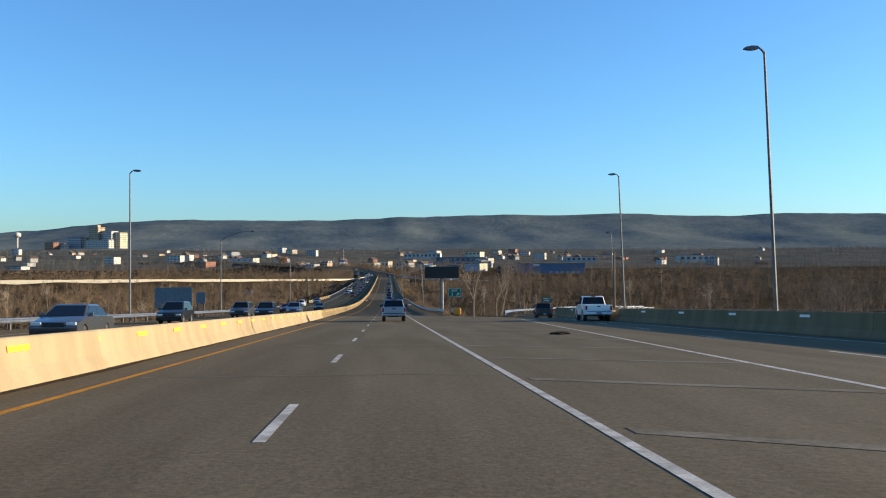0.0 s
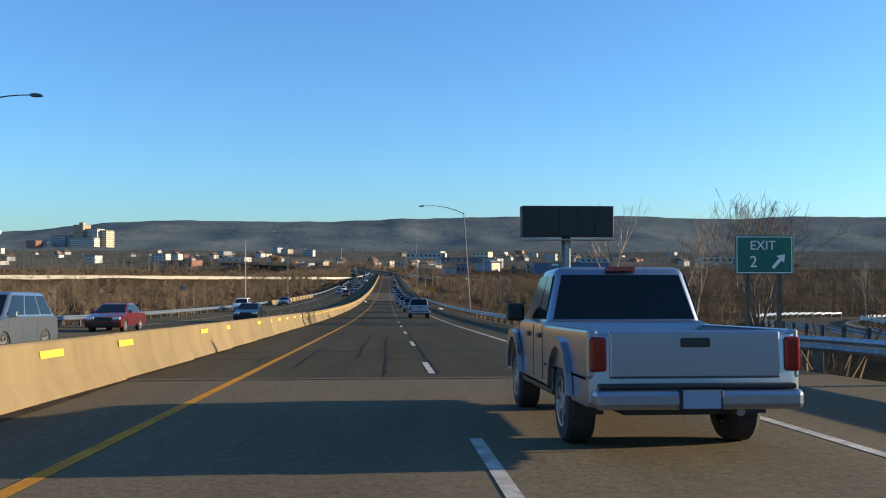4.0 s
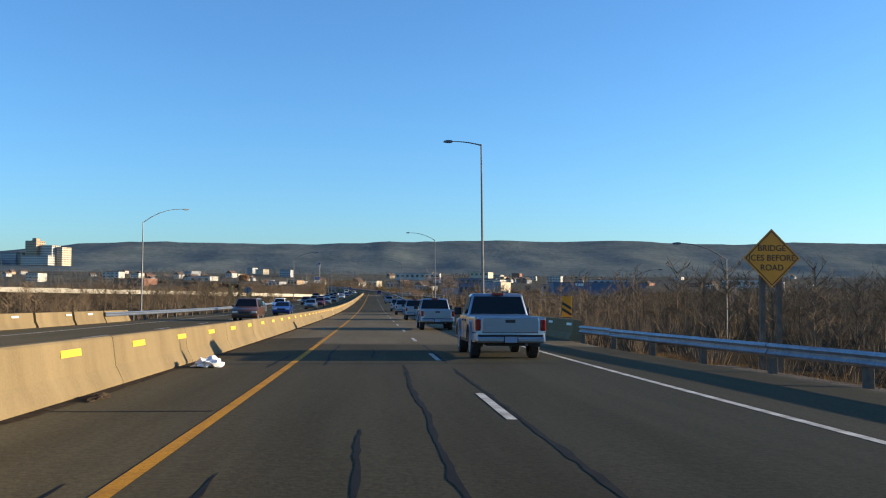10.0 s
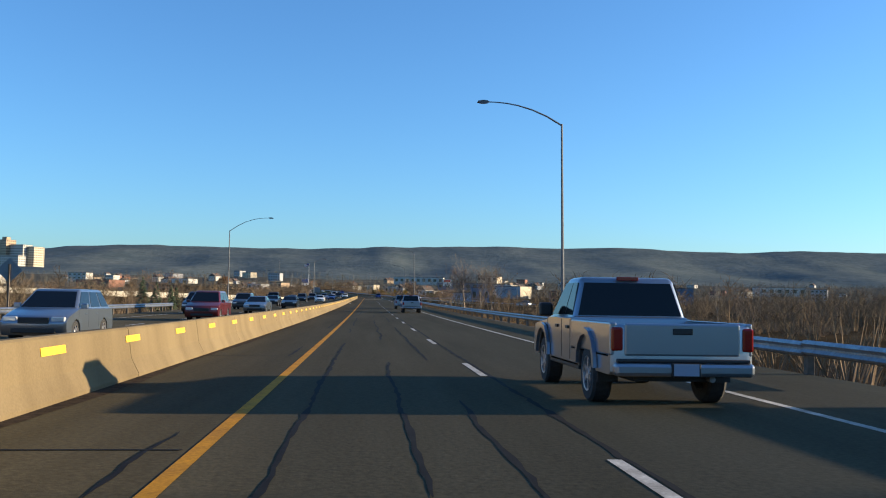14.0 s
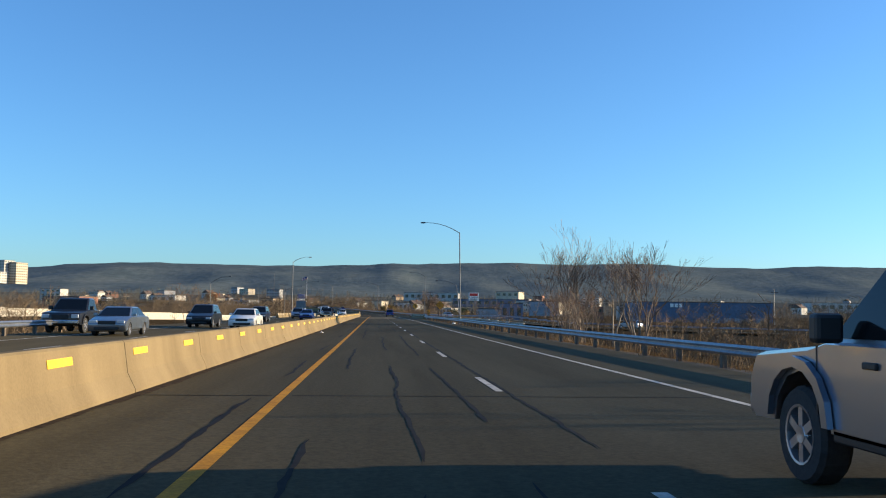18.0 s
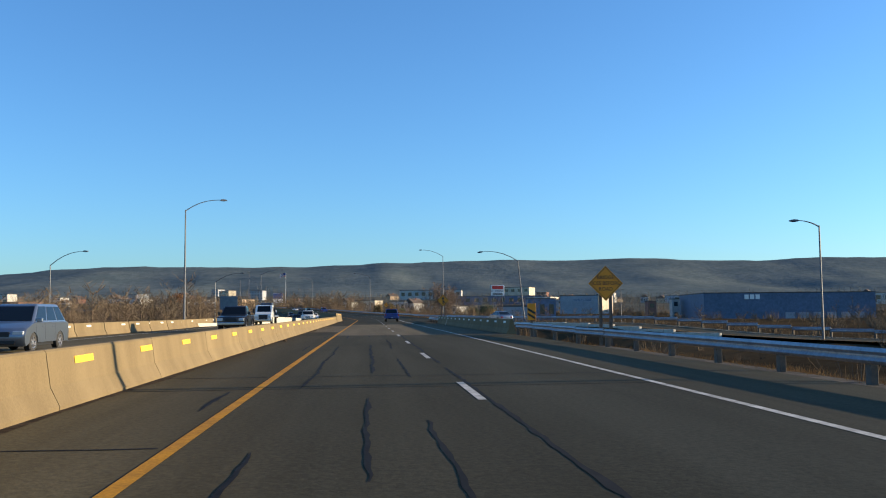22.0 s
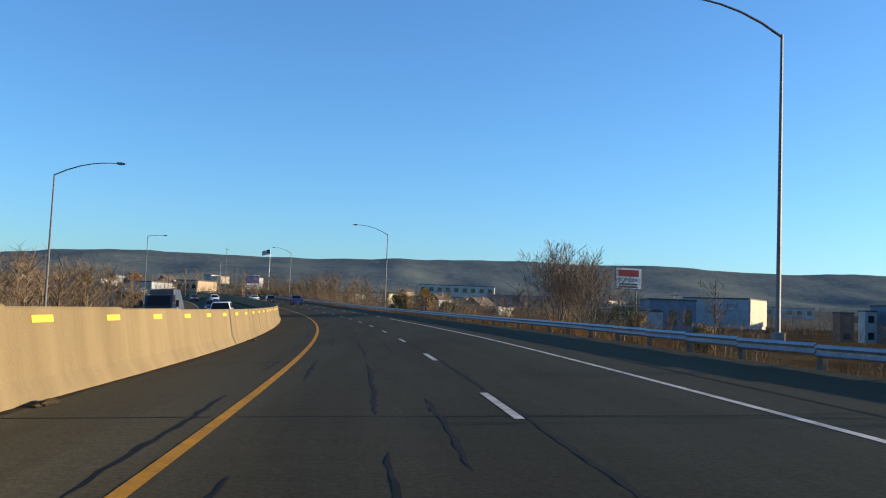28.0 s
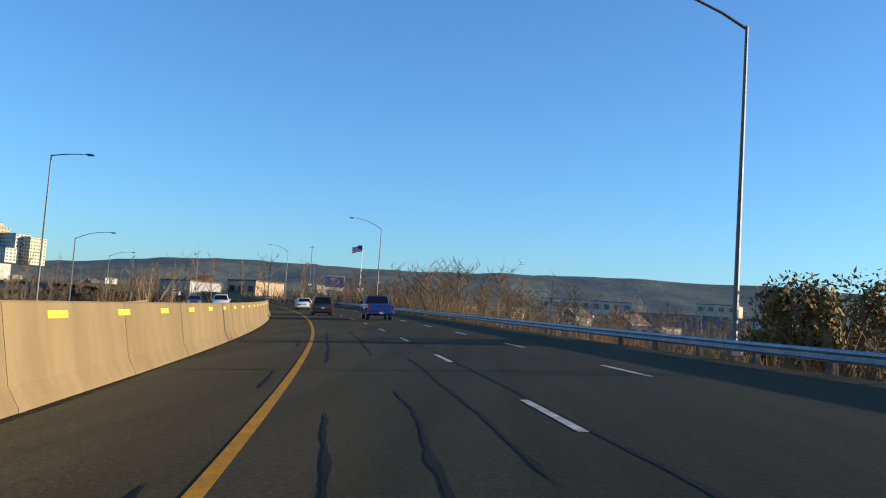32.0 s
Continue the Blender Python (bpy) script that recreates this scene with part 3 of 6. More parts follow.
for s, d, h, a, up, swing in ((155.5, -24.9, 12.2, 4.9, 1.6, 3), (275.5, -25.9, 12.0, 5.3, 2.0, 25), (388.5, -30.1, 11.7, 5.6, 2.1, 35), (528, -22.3, 11.5, 6.1, 2.2, 0), (704, -19.4, 12.5, 3.7, 1.3, 18), (732.5, -43, 8.2, 5.2, 1.8, -20),
                              (779, -28.3, 8.4, 5.2, 1.6, -20), (845.5, -23.7, 12.6, 4.9, 1.3, 0), (965, -25.4, 14.3, 3.2, 0.3, -10), (1010, -30, 9.0, 4.5, 1.2, 0), (1090, -30, 9.0, 4.5, 1.2, 0)):
    street_lamp(s, d, h, a, 1, rise=up, turn=swing)
street_lamp(728, 21.35, 8.4, 4.7, -1, rise=1.75, lean=-5.9)

# ---- guardrails and parapets ----
def w_beam(length):
    bm = bmesh.new()
    prof = [(0.0, 0.155), (0.055, 0.125), (0.075, 0.085), (0.02, 0.02), (0.02, -0.02), (0.075, -0.085), (0.055, -0.125), (0.0, -0.155)]
    back = [(x - 0.012, z) for x, z in prof[::-1]]
    return prism(bm, [(-x, z) for x, z in prof] + [(-x, z) for x, z in back], -length / 2, length / 2)


BEAM = bpy.data.meshes.new("beam")
_b = w_beam(3.83)
_b.to_mesh(BEAM)
_b.free()
POST = bpy.data.meshes.new("post")
_b = boxed(-0.075, 0.075, -0.1, 0.1, -0.9, 0.7, bevel=0.01)
_b.to_mesh(POST)
_b.free()


def guardrail(frames, label, name="guardrail", side=1):
    """frames: poses 3.81 m apart; the beam faces the road on the side's left."""
    top = empty(name, Matrix.Translation(frames[0].translation), label, "guardrail", kind="structure")
    inv = top.matrix_world.inverted()
    for m in frames:
        place("beam", BEAM, STEEL, top, m=inv @ m @ Matrix.Translation((0, 0, 0.55)) @ Matrix.Diagonal((side, 1, 1, 1)))
        place("post", POST, POST_WOOD, top, m=inv @ m @ Matrix.Translation((side * 0.1, 1.9, -0.02)))
    return top


def road_rail(s0, s1, d_of, label, side=1, h=0.0):
    n = int((s1 - s0) / 3.81)
    mids = [s0 + 3.81 * (i + 0.5) for i in range(n)]
    guardrail([road_frame(s, d_of(s), h, -math.degrees(math.atan((d_of(s + 1.9) - d_of(s - 1.9)) / 3.8))) for s in mids], label, side=side)


def path_rail(path, off, label, side=1, h=0.0, start=0.0, end=1e9):
    pts = along(path, off)
    frames, dist, want = [], 0.0, 1.9
    for a, b in zip(pts, pts[1:]):
        seg = (b - a).length
        while want <= dist + seg:
            p = a + (b - a) * ((want - dist) / seg)
            if start <= want <= end:
                frames.append(Matrix.Translation(p + Vector((0, 0, h))) @ Matrix.Rotation(math.atan2(-(b.x - a.x), b.y - a.y), 4, "Z"))
            want += 3.81
        dist += seg
    guardrail(frames, label, side=side)


RAIL = "galvanised W-beam guardrail on wooden posts"
road_rail(108, 304.7, lambda s: lerp_table(s, [(108, 9.8), (284, 9.55), (303, 8.4)]), RAIL, h=-0.01)
road_rail(397, 659, lambda s: lerp_table(s, [(397, 8.4), (415, 9.55), (640, 9.55), (657, 8.4)]), RAIL, h=-0.01)
road_rail(712, 744, lambda s: lerp_table(s, [(712, 8.4), (725, 9.3)]), RAIL, h=-0.1)
road_rail(756, 1180, lambda s: right_edge(s) + 0.7, RAIL, h=-0.2)
path_rail(ENTRY_RAMP, 4.2, RAIL, 1, h=0.0, start=110, end=254)
path_rail(EXIT_RAMP, -4.7, RAIL, -1, start=46, end=190)
path_rail(EXIT_RAMP, 5.4, RAIL, 1, start=40, end=170)
road_rail(-40, 262, lambda s: lerp_table(s, [(160, -19.0), (205, -19.8)]), RAIL, -1)
road_rail(330, 470, lambda s: -18.0, RAIL, -1)
road_rail(480, 560, lambda s: -17.4, RAIL, -1)
PARAPET = "shaded concrete bridge parapet with white reflectors"
barrier_run("bridge_parapet", 303.3, 397, lambda s: 8.2, 0.88, 6.1, PARAPET, REFLECT_W, mark_gap=3.95, mark_side=-1, first=0.8)
barrier_run("bridge_parapet", 658, 712, lambda s: 8.2, 0.88, 6.1, PARAPET, REFLECT_W, mark_gap=3.95, mark_side=-1, first=2)
barrier_run("bridge_parapet", -60, 92, lambda s: 20.1, 0.95, 6.1, PARAPET, REFLECT_W, mark_gap=7.9, mark_side=-1, first=2)
LEFT_WALL = "sunlit concrete barrier with white reflectors"
barrier_run("side_barrier", 263, 335, lambda s: lerp_table(s, [(205, -19.8), (240, -19.8), (330, -17.9)]), 0.82, 6.1, LEFT_WALL, REFLECT_W, mark_side=1, first=1)
barrier_run("side_barrier", 655, 760, lambda s: lerp_table(s, [(655, -17.2), (690, -17.0), (760, -21.0)]), 0.82, 6.1, LEFT_WALL, REFLECT_W, mark_side=1, first=1)
barrier_run("side_barrier", 775, 1000, lambda s: -19.0, 0.82, 6.1, "sunlit concrete barrier", None, mark_side=1)


# parapets of the slip road's flyover
def wall_along(path, off, h0, h1, name, label):
    pts = along(path, off)
    e = empty(name, Matrix.Translation(pts[0]), label, "parapet", kind="structure")
    inv = e.matrix_world.inverted()
    for a, b in zip(pts, pts[1:]):
        ln = (b - a).length
        ang = math.atan2(-(b.x - a.x), b.y - a.y)
        part("wall_panel", boxed(-0.15, 0.15, -ln / 2, ln / 2 - 0.03, h0, h1, bevel=0.03), BARRIER_PALE, e, m=inv @ Matrix.Translation((a + b) / 2) @ Matrix.Rotation(ang, 4, "Z"))


wall_along(LEFT_RAMP, 4.3, -1.6, 0.85, "flyover_parapet", "pale sunlit concrete parapet of a slip road flyover")
wall_along(LEFT_RAMP[:-14], -4.3, -0.6, 0.85, "flyover_parapet", "pale concrete parapet of a slip road flyover")

# crash cushion at the gore
m = road_frame(106, 11.2)
cushion = empty("crash_cushion", m, "yellow-nosed steel crash cushion before the gore", "crash cushion")
part("nose", boxed(-0.42, 0.42, -0.5, 0.25, 0.08, 0.88, bevel=0.09), SIGN_YELLOW, cushion, "worn yellow plastic nose")
for i in range(4):
    for sd in (-1, 1):
        part("side_panel", boxed(sd * 0.36 - 0.03, sd * 0.36 + 0.03, 0.3 + i * 0.95, 1.28 + i * 0.95, 0.3, 0.8, bevel=0.012), STEEL, cushion)
    part("frame", boxed(-0.34, 0.34, 0.6 + i * 0.95, 0.68 + i * 0.95, 0.0, 0.76), DARK, cushion)


# ---- signs ----
def text_mesh(name, words, size, mat, parent, m, align="CENTER"):
    cu = bpy.data.curves.new(name, "FONT")
    cu.body, cu.size, cu.align_x, cu.align_y, cu.extrude = words, size, align, "CENTER", 0.003
    tmp = bpy.data.objects.new(name, cu)
    scene.collection.objects.link(tmp)
    bpy.context.view_layer.update()
    me = bpy.data.meshes.new_from_object(tmp)
    bpy.data.objects.remove(tmp)
    me.materials.clear()
    return place(name, me, mat, parent, m=m @ Matrix.Rotation(radians(90), 4, "X"))


def post_to_ground(e, x, z_top, depth, r=0.05, wood=False):
    if wood:
        part("post", boxed(x - 0.06, x + 0.06, 0.03, 0.15, -depth, z_top), POST_WOOD, e)
    else:
        part("post", tube(bmesh.new(), [(x, 0.07, -depth), (x, 0.07, z_top)], r, 6), POLE_STEEL, e, smooth=True)


def diamond_sign(s, d, z, label, words=(), merge=False, size=1.07):
    p = road(s, d)
    g = level(p.x, p.y)
    e = empty("warning_sign", Matrix.Translation((p.x, p.y, p.z)) @ Matrix.Rotation(heading(s), 4, "Z"), label, "road sign", "yellow warning signs")
    rot = Matrix.Translation((0, 0, z)) @ Matrix.Rotation(radians(45), 4, "Y")
    h = size / 2
    part("panel", boxed(-h, h, -0.008, 0.008, -h, h, m=rot), SIGN_YELLOW, e, "faded yellow diamond panel")
    k = h - 0.035
    bm = bmesh.new()
    for x0, x1, z0, z1 in ((-k, k, k - 0.022, k), (-k, k, -k, -k + 0.022), (-k, -k + 0.022, -k + 0.022, k - 0.022), (k - 0.022, k, -k + 0.022, k - 0.022)):
        box(bm, x0, x1, -0.014, -0.009, z0, z1, m=rot)
    part("border", bm, SIGN_BLACK, e)
    for i, w in enumerate(words):
        text_mesh("lettering", w, 0.22, SIGN_BLACK, e, Matrix.Translation((0, -0.014, z + 0.25 - 0.25 * i)))
    if merge:
        bm = boxed(-0.06, 0.06, -0.016, -0.009, z - 0.5, z + 0.2)
        prism(bm, [(-0.2, z + 0.16), (0.2, z + 0.16), (0, z + 0.52)], -0.016, -0.009)
        prism(bm, [(0.05, z + 0.02), (0.05, z - 0.14), (0.3, z - 0.42), (0.37, z - 0.34)], -0.016, -0.009)
        part("arrow", bm, SIGN_BLACK, e)
    for x in (-0.22, 0.22):
        post_to_ground(e, x, z + h * 0.5, p.z - g + 0.3, wood=True)
    return e


ICE = ("BRIDGE", "ICES BEFORE", "ROAD")
diamond_sign(289, 10.35, 2.82, "yellow diamond sign warning of bridge ice", ICE)
diamond_sign(643.5, 10.3, 2.6, "yellow diamond sign warning of bridge ice", ICE)
diamond_sign(719.5, 9.5, 2.8, "yellow diamond sign with a black merge arrow", merge=True)
diamond_sign(877.5, 13.2, 2.53, "yellow diamond warning sign with three lines", ICE)


def hazard_panel(s, d, z):
    p = road(s, d)
    e = empty("hazard_marker", Matrix.Translation(p) @ Matrix.Rotation(heading(s), 4, "Z"), "yellow and black striped hazard marker at the parapet's end", "road sign")
    part("panel", boxed(-0.23, 0.23, -0.01, 0.01, z - 0.46, z + 0.46, bevel=0.006), SIGN_YELLOW, e)
    for i in range(4):
        zz = z - 0.43 + i * 0.27
        lo, hi = zz, zz + 0.13
        if hi + 0.26 < z + 0.47:
            part("stripe", prism(bmesh.new(), [(-0.22, lo + 0.26), (0.22, lo), (0.22, hi), (-0.22, hi + 0.26)], -0.016, -0.011), SIGN_BLACK, e)
    post_to_ground(e, 0, z + 0.3, 1.2, wood=True)


hazard_panel(307, 8.9, 1.38)
hazard_panel(654.8, 9.1, 1.28)

# message board and exit sign by the gore
vms = empty("message_board", upright(160, 12.7), "black unlit overhead message board on a steel column", "message sign")
part("cabinet", boxed(-3.02, 3.02, -0.5, 0.5, 5.9, 7.92, bevel=0.06), DARK, vms)
bm = bmesh.new()
for i in range(5):
    box(bm, -2.85 + i * 1.15, -1.78 + i * 1.15, -0.53, -0.505, 6.1, 7.72)
part("display", bm, SIGN_BLACK, vms)
part("column", tube(bmesh.new(), [(0, 0.2, -7), (0, 0.2, 5.95)], 0.3, 12), POLE_STEEL, vms, smooth=True)
part("walkway", boxed(-3.0, 3.0, -1.0, 1.0, 5.66, 5.74), STEEL, vms)
part("ladder_cage", boxed(-0.15, 0.15, -0.25, -0.12, 0.5, 5.66), STEEL, vms)
exit_sign = empty("exit_sign", upright(128.5, 12.6, 0.2), "green exit sign with white lettering and an arrow", "road sign")
part("panel", boxed(-0.92, 0.92, -0.012, 0.012, 2.15, 3.35, bevel=0.008), SIGN_GREEN, exit_sign)
bm = bmesh.new()
for x0, x1, z0, z1 in ((-0.88, 0.88, 3.29, 3.315), (-0.88, 0.88, 2.185, 2.21), (-0.88, -0.855, 2.21, 3.29), (0.855, 0.88, 2.21, 3.29)):
    box(bm, x0, x1, -0.018, -0.013, z0, z1)
part("border", bm, SIGN_WHITE, exit_sign)
text_mesh("lettering", "EXIT", 0.4, SIGN_WHITE, exit_sign, Matrix.Translation((-0.05, -0.02, 3.03)))
text_mesh("lettering", "2", 0.5, SIGN_WHITE, exit_sign, Matrix.Translation((-0.35, -0.02, 2.52)))
bm = prism(bmesh.new(), [(-0.05, -0.28), (0.05, -0.28), (0.05, 0.08), (0.16, 0.08), (0, 0.3), (-0.16, 0.08), (-0.05, 0.08)], -0.02, -0.013, m=Matrix.Translation((0.45, 0, 2.55)) @ Matrix.Rotation(radians(42), 4, "Y"))
part("arrow", bm, SIGN_WHITE, exit_sign)
for x in (-0.5, 0.5):
    post_to_ground(exit_sign, x, 3.2, 1.5, wood=True)


def sign_board(name, m, w, z0, z1, depth, label, face=None, bars=0, bar_mat=None):
    """A board on two posts; its back is ribbed. bars: lines of writing that cannot be read."""
    e = empty(name, m, label, "road sign")
    part("panel", boxed(-w / 2, w / 2, -0.02, 0.02, z0, z1, bevel=0.008), face or SIGN_BACK, e)
    if not bars:
        for i in range(4):
            zz = z0 + (z1 - z0) * (i + 0.5) / 4
            part("stiffener", boxed(-w / 2 + 0.05, w / 2 - 0.05, -0.07, -0.021, zz - 0.04, zz + 0.04), SIGN_BACK, e)
    for i in range(bars):
        zz = z1 - (z1 - z0) * (i + 0.7) / (bars + 0.5)
        part("lettering", boxed(-w * (0.32 - 0.05 * (i % 2)), w * (0.32 - 0.07 * (i % 2)), -0.03, -0.021, zz - 0.1, zz + 0.08), bar_mat or SIGN_WHITE, e)
    for x in (-w * 0.32, w * 0.32):
        part("post", boxed(x - 0.08, x + 0.08, 0.03, 0.19, -depth, z1 - 0.1), POLE_STEEL, e)
    return e


sign_board("sign_back", upright(150, -31.5), 6.0, 0.9, 4.2, 8, "back of a large grey road sign on two posts")
sign_board("sign_back", upright(132, -23.5), 1.3, 1.6, 3.2, 6, "back of a small grey road sign")
sign_board("sign_back", upright(742, -20.5), 2.6, 2.0, 4.0, 3, "back of a grey road sign on posts")
sign_board("sign_back", upright(896, -29.6), 7.8, 1.2, 4.4, 3, "back of a large grey road sign on two posts")
sign_board("guide_sign", upright(232, 44), 2.7, 0.6, 1.9, 7, "green guide sign beside the slip road", SIGN_GREEN, 2)
for s, d, z in ((445, -24, 2.9), (291, -41, 2.8)):
    e = empty("sign_back", upright(s, d), "grey back of a diamond road sign on a post", "road sign")
    part("panel", boxed(-0.6, 0.6, -0.01, 0.01, -0.6, 0.6, m=Matrix.Translation((0, 0, z)) @ Matrix.Rotation(radians(45), 4, "Y")), SIGN_BACK, e)
    part("post", boxed(-0.06, 0.06, -0.13, -0.012, -3, z + 0.4), POST_WOOD, e)
para = [o for o in scene.objects if o.name.startswith("bridge_parapet")]
pale_joint(para[0], 315.5, 8.5, 0.88, 0.35)
pale_joint(para[1], 700.5, 8.5, 0.88, 0.35)

wall_along(ENTRY_RAMP[14:33], -3.7, -1.6, 0.02, "retaining_wall", "low grey concrete retaining wall of the slip road")

# ---- vehicles ----
def paint(name, col, metal=0.0, rough=0.3):
    m = material(name, col, rough, metal, spec=0.5)
    b = m.node_tree.nodes["Principled BSDF"]
    b.inputs["Coat Weight"].default_value, b.inputs["Coat Roughness"].default_value = 0.7, 0.08
    return m


PAINTS = {"silver": paint("silver_paint", (0.25, 0.285, 0.335), 0.8), "white": paint("white_paint", (0.72, 0.72, 0.7)), "black": paint("black_paint", (0.012, 0.012, 0.014)),
          "grey": paint("grey_paint", (0.07, 0.075, 0.085), 0.4), "blue": paint("blue_paint", (0.012, 0.04, 0.2), 0.2), "red": paint("dark_red_paint", (0.12, 0.018, 0.02), 0.2),
          "brown": paint("brown_paint", (0.13, 0.06, 0.035), 0.3), "tan": paint("tan_paint", (0.3, 0.27, 0.2), 0.4)}
GLASS = material("tinted_glass", (0.006, 0.007, 0.008), 0.08, 0.0, spec=0.35)
TAIL = material("tail_lamp_red", (0.2, 0.007, 0.006), 0.15)
HEADLAMP = material("headlamp_lens", (0.6, 0.62, 0.62), 0.1, 0.2)
AMBER = material("amber_lens", (0.6, 0.2, 0.01), 0.25)
CHROME = material("chrome", (0.6, 0.6, 0.62), 0.18, 1.0)
ALLOY = material("wheel_alloy", (0.38, 0.38, 0.4), 0.35, 0.8)
PLATE = material("number_plate", (0.22, 0.27, 0.36), 0.5)
TARP = material("dark_tarpaulin", (0.025, 0.025, 0.027), 0.45, vary=(0.06, 0.06, 0.062), scale=1.5, bump=0.4)
MESHES = {}


def keep(name, make, smooth=False):
    """One mesh for alike parts."""
    if name not in MESHES:
        me = bpy.data.meshes.new(name)
        bm = make()
        bm.to_mesh(me)
        bm.free()
        MESHES[name] = me
    return MESHES[name]


def lathe(profile, n=20):
    """Profile (x, r) turned about the x axis."""
    bm = bmesh.new()
    rings = [[bm.verts.new((x, math.cos(2 * math.pi * k / n) * r, math.sin(2 * math.pi * k / n) * r)) for k in range(n)] for x, r in profile]
    for a, b in zip(rings, rings[1:]):
        for k in range(n):
            bm.faces.new((a[k], a[(k + 1) % n], b[(k + 1) % n], b[k]))
    bmesh.ops.recalc_face_normals(bm, faces=bm.faces)
    return bm


def rim_mesh(r):
    bm = lathe([(0.07, 0.0), (0.08, 0.07), (0.055, 0.09), (0.04, r * 0.3), (0.03, r * 0.32)], 16)
    for k in range(6):
        a = 2 * math.pi * k / 6
        box(bm, 0.02, 0.075, -0.035, 0.035, 0.05, r * 0.98, m=Matrix.Rotation(a, 4, "X"))
    g = lathe([(0.02, r * 0.88), (0.085, r * 0.92), (0.09, r), (0.0, r * 1.02)], 20)
    me = bpy.data.meshes.new("tmp")
    g.to_mesh(me)
    g.free()
    bm.from_mesh(me)
    bpy.data.meshes.remove(me)
    return bm


def wheel(e, x, y, r, width=0.23):
    side = 1 if x > 0 else -1
    key = "%.2f %.2f" % (r, width)
    w = width / 2
    tyre = place("wheel", keep("tyre" + key, lambda: lathe([(-w, r * 0.6), (-w, r * 0.92), (-w * 0.7, r), (w * 0.7, r), (w, r * 0.92), (w, r * 0.6), (-w, r * 0.6)], 24)), RUBBER, e,
                 m=Matrix.Translation((x, y, r)) @ Matrix.Diagonal((side, 1, 1, 1)), smooth=False)
    place("rim", keep("rim" + key, lambda: rim_mesh(r * 0.62)), ALLOY, tyre, m=Matrix.Translation((w - 0.085, 0, 0)))
    place("brake_disc", keep("disc" + key, lambda: lathe([(-0.03, 0.0), (-0.03, r * 0.58), (-0.02, r * 0.58), (-0.02, 0.0)], 14)), DARK, tyre)


def arch(y, r, n=7):
    return [(y - r * math.cos(math.pi * k / (n - 1)), 0.34 + r * math.sin(math.pi * k / (n - 1)) * 0.98) for k in range(n)]


def lower_body(profile, w, bev=0.06):
    """Side outline (y, z) drawn out over the width, with rounded edges and drawn-in flanks."""
    bm = bmesh.new()
    n = len(profile)
    cols = []
    for x, inset in ((-w / 2, 1), (-w / 2 + 0.09, 0), (w / 2 - 0.09, 0), (w / 2, 1)):
        col = []
        for y, z in profile:
            if inset:
                z2 = z - 0.035 if z > 0.62 else z
                y2 = y * 0.985
            else:
                y2, z2 = y, z
            col.append(bm.verts.new((x, y2, z2)))
        cols.append(col)
    for a, b in zip(cols, cols[1:]):
        for i in range(n):
            bm.faces.new((a[i], a[(i + 1) % n], b[(i + 1) % n], b[i]))
    bm.faces.new(cols[0][::-1])
    bm.faces.new(cols[-1])
    bmesh.ops.recalc_face_normals(bm, faces=bm.faces)
    bm.normal_update()
    es = [q for q in bm.edges if len(q.link_faces) == 2 and q.calc_face_angle() > 0.3 and max(v.co.z for v in q.verts) > 0.5 and abs(q.verts[0].co.x - q.verts[1].co.x) > 0.3]
    bmesh.ops.bevel(bm, geom=es, offset=0.05, segments=2, affect="EDGES", profile=0.5, clamp_overlap=True)
    return bm


def cabin(rows, w_low, w_top):
    """Greenhouse shell: rows (y_low, y_top) rear and front; z0 to z1."""
    (rl, rt), (fl, ft), z0, z1 = rows
    bm = bmesh.new()
    a = [bm.verts.new(p) for p in ((-w_low / 2, rl, z0), (w_low / 2, rl, z0), (w_low / 2, fl, z0), (-w_low / 2, fl, z0))]
    b = [bm.verts.new(p) for p in ((-w_top / 2, rt, z1), (w_top / 2, rt, z1), (w_top / 2, ft, z1), (-w_top / 2, ft, z1))]
    fs = [bm.faces.new(b), bm.faces.new(a[::-1])] + [bm.faces.new((a[i], a[(i + 1) % 4], b[(i + 1) % 4], b[i])) for i in range(4)]
    bmesh.ops.recalc_face_normals(bm, faces=fs)
    es = [e for e in bm.edges if not (e.verts[0].co.z < z0 + 0.01 and e.verts[1].co.z < z0 + 0.01)]
    bmesh.ops.bevel(bm, geom=es, offset=0.1, segments=4, affect="EDGES", profile=0.55)
    return bm


def pane(corners, out=0.012):
    """A thin slab on four corners, pushed out along its normal."""
    c = [Vector(p) for p in corners]
    nrm = (c[1] - c[0]).cross(c[3] - c[0]).normalized()
    bm = bmesh.new()
    a = [bm.verts.new(p - nrm * 0.01) for p in c]
    b = [bm.verts.new(p + nrm * out) for p in c]
    bm.faces.new(b)
    for i in range(4):
        bm.faces.new((a[i], a[(i + 1) % 4], b[(i + 1) % 4], b[i]))
    bmesh.ops.recalc_face_normals(bm, faces=bm.faces)
    return bm


def mid(a, b, u):
    return a + (b - a) * u


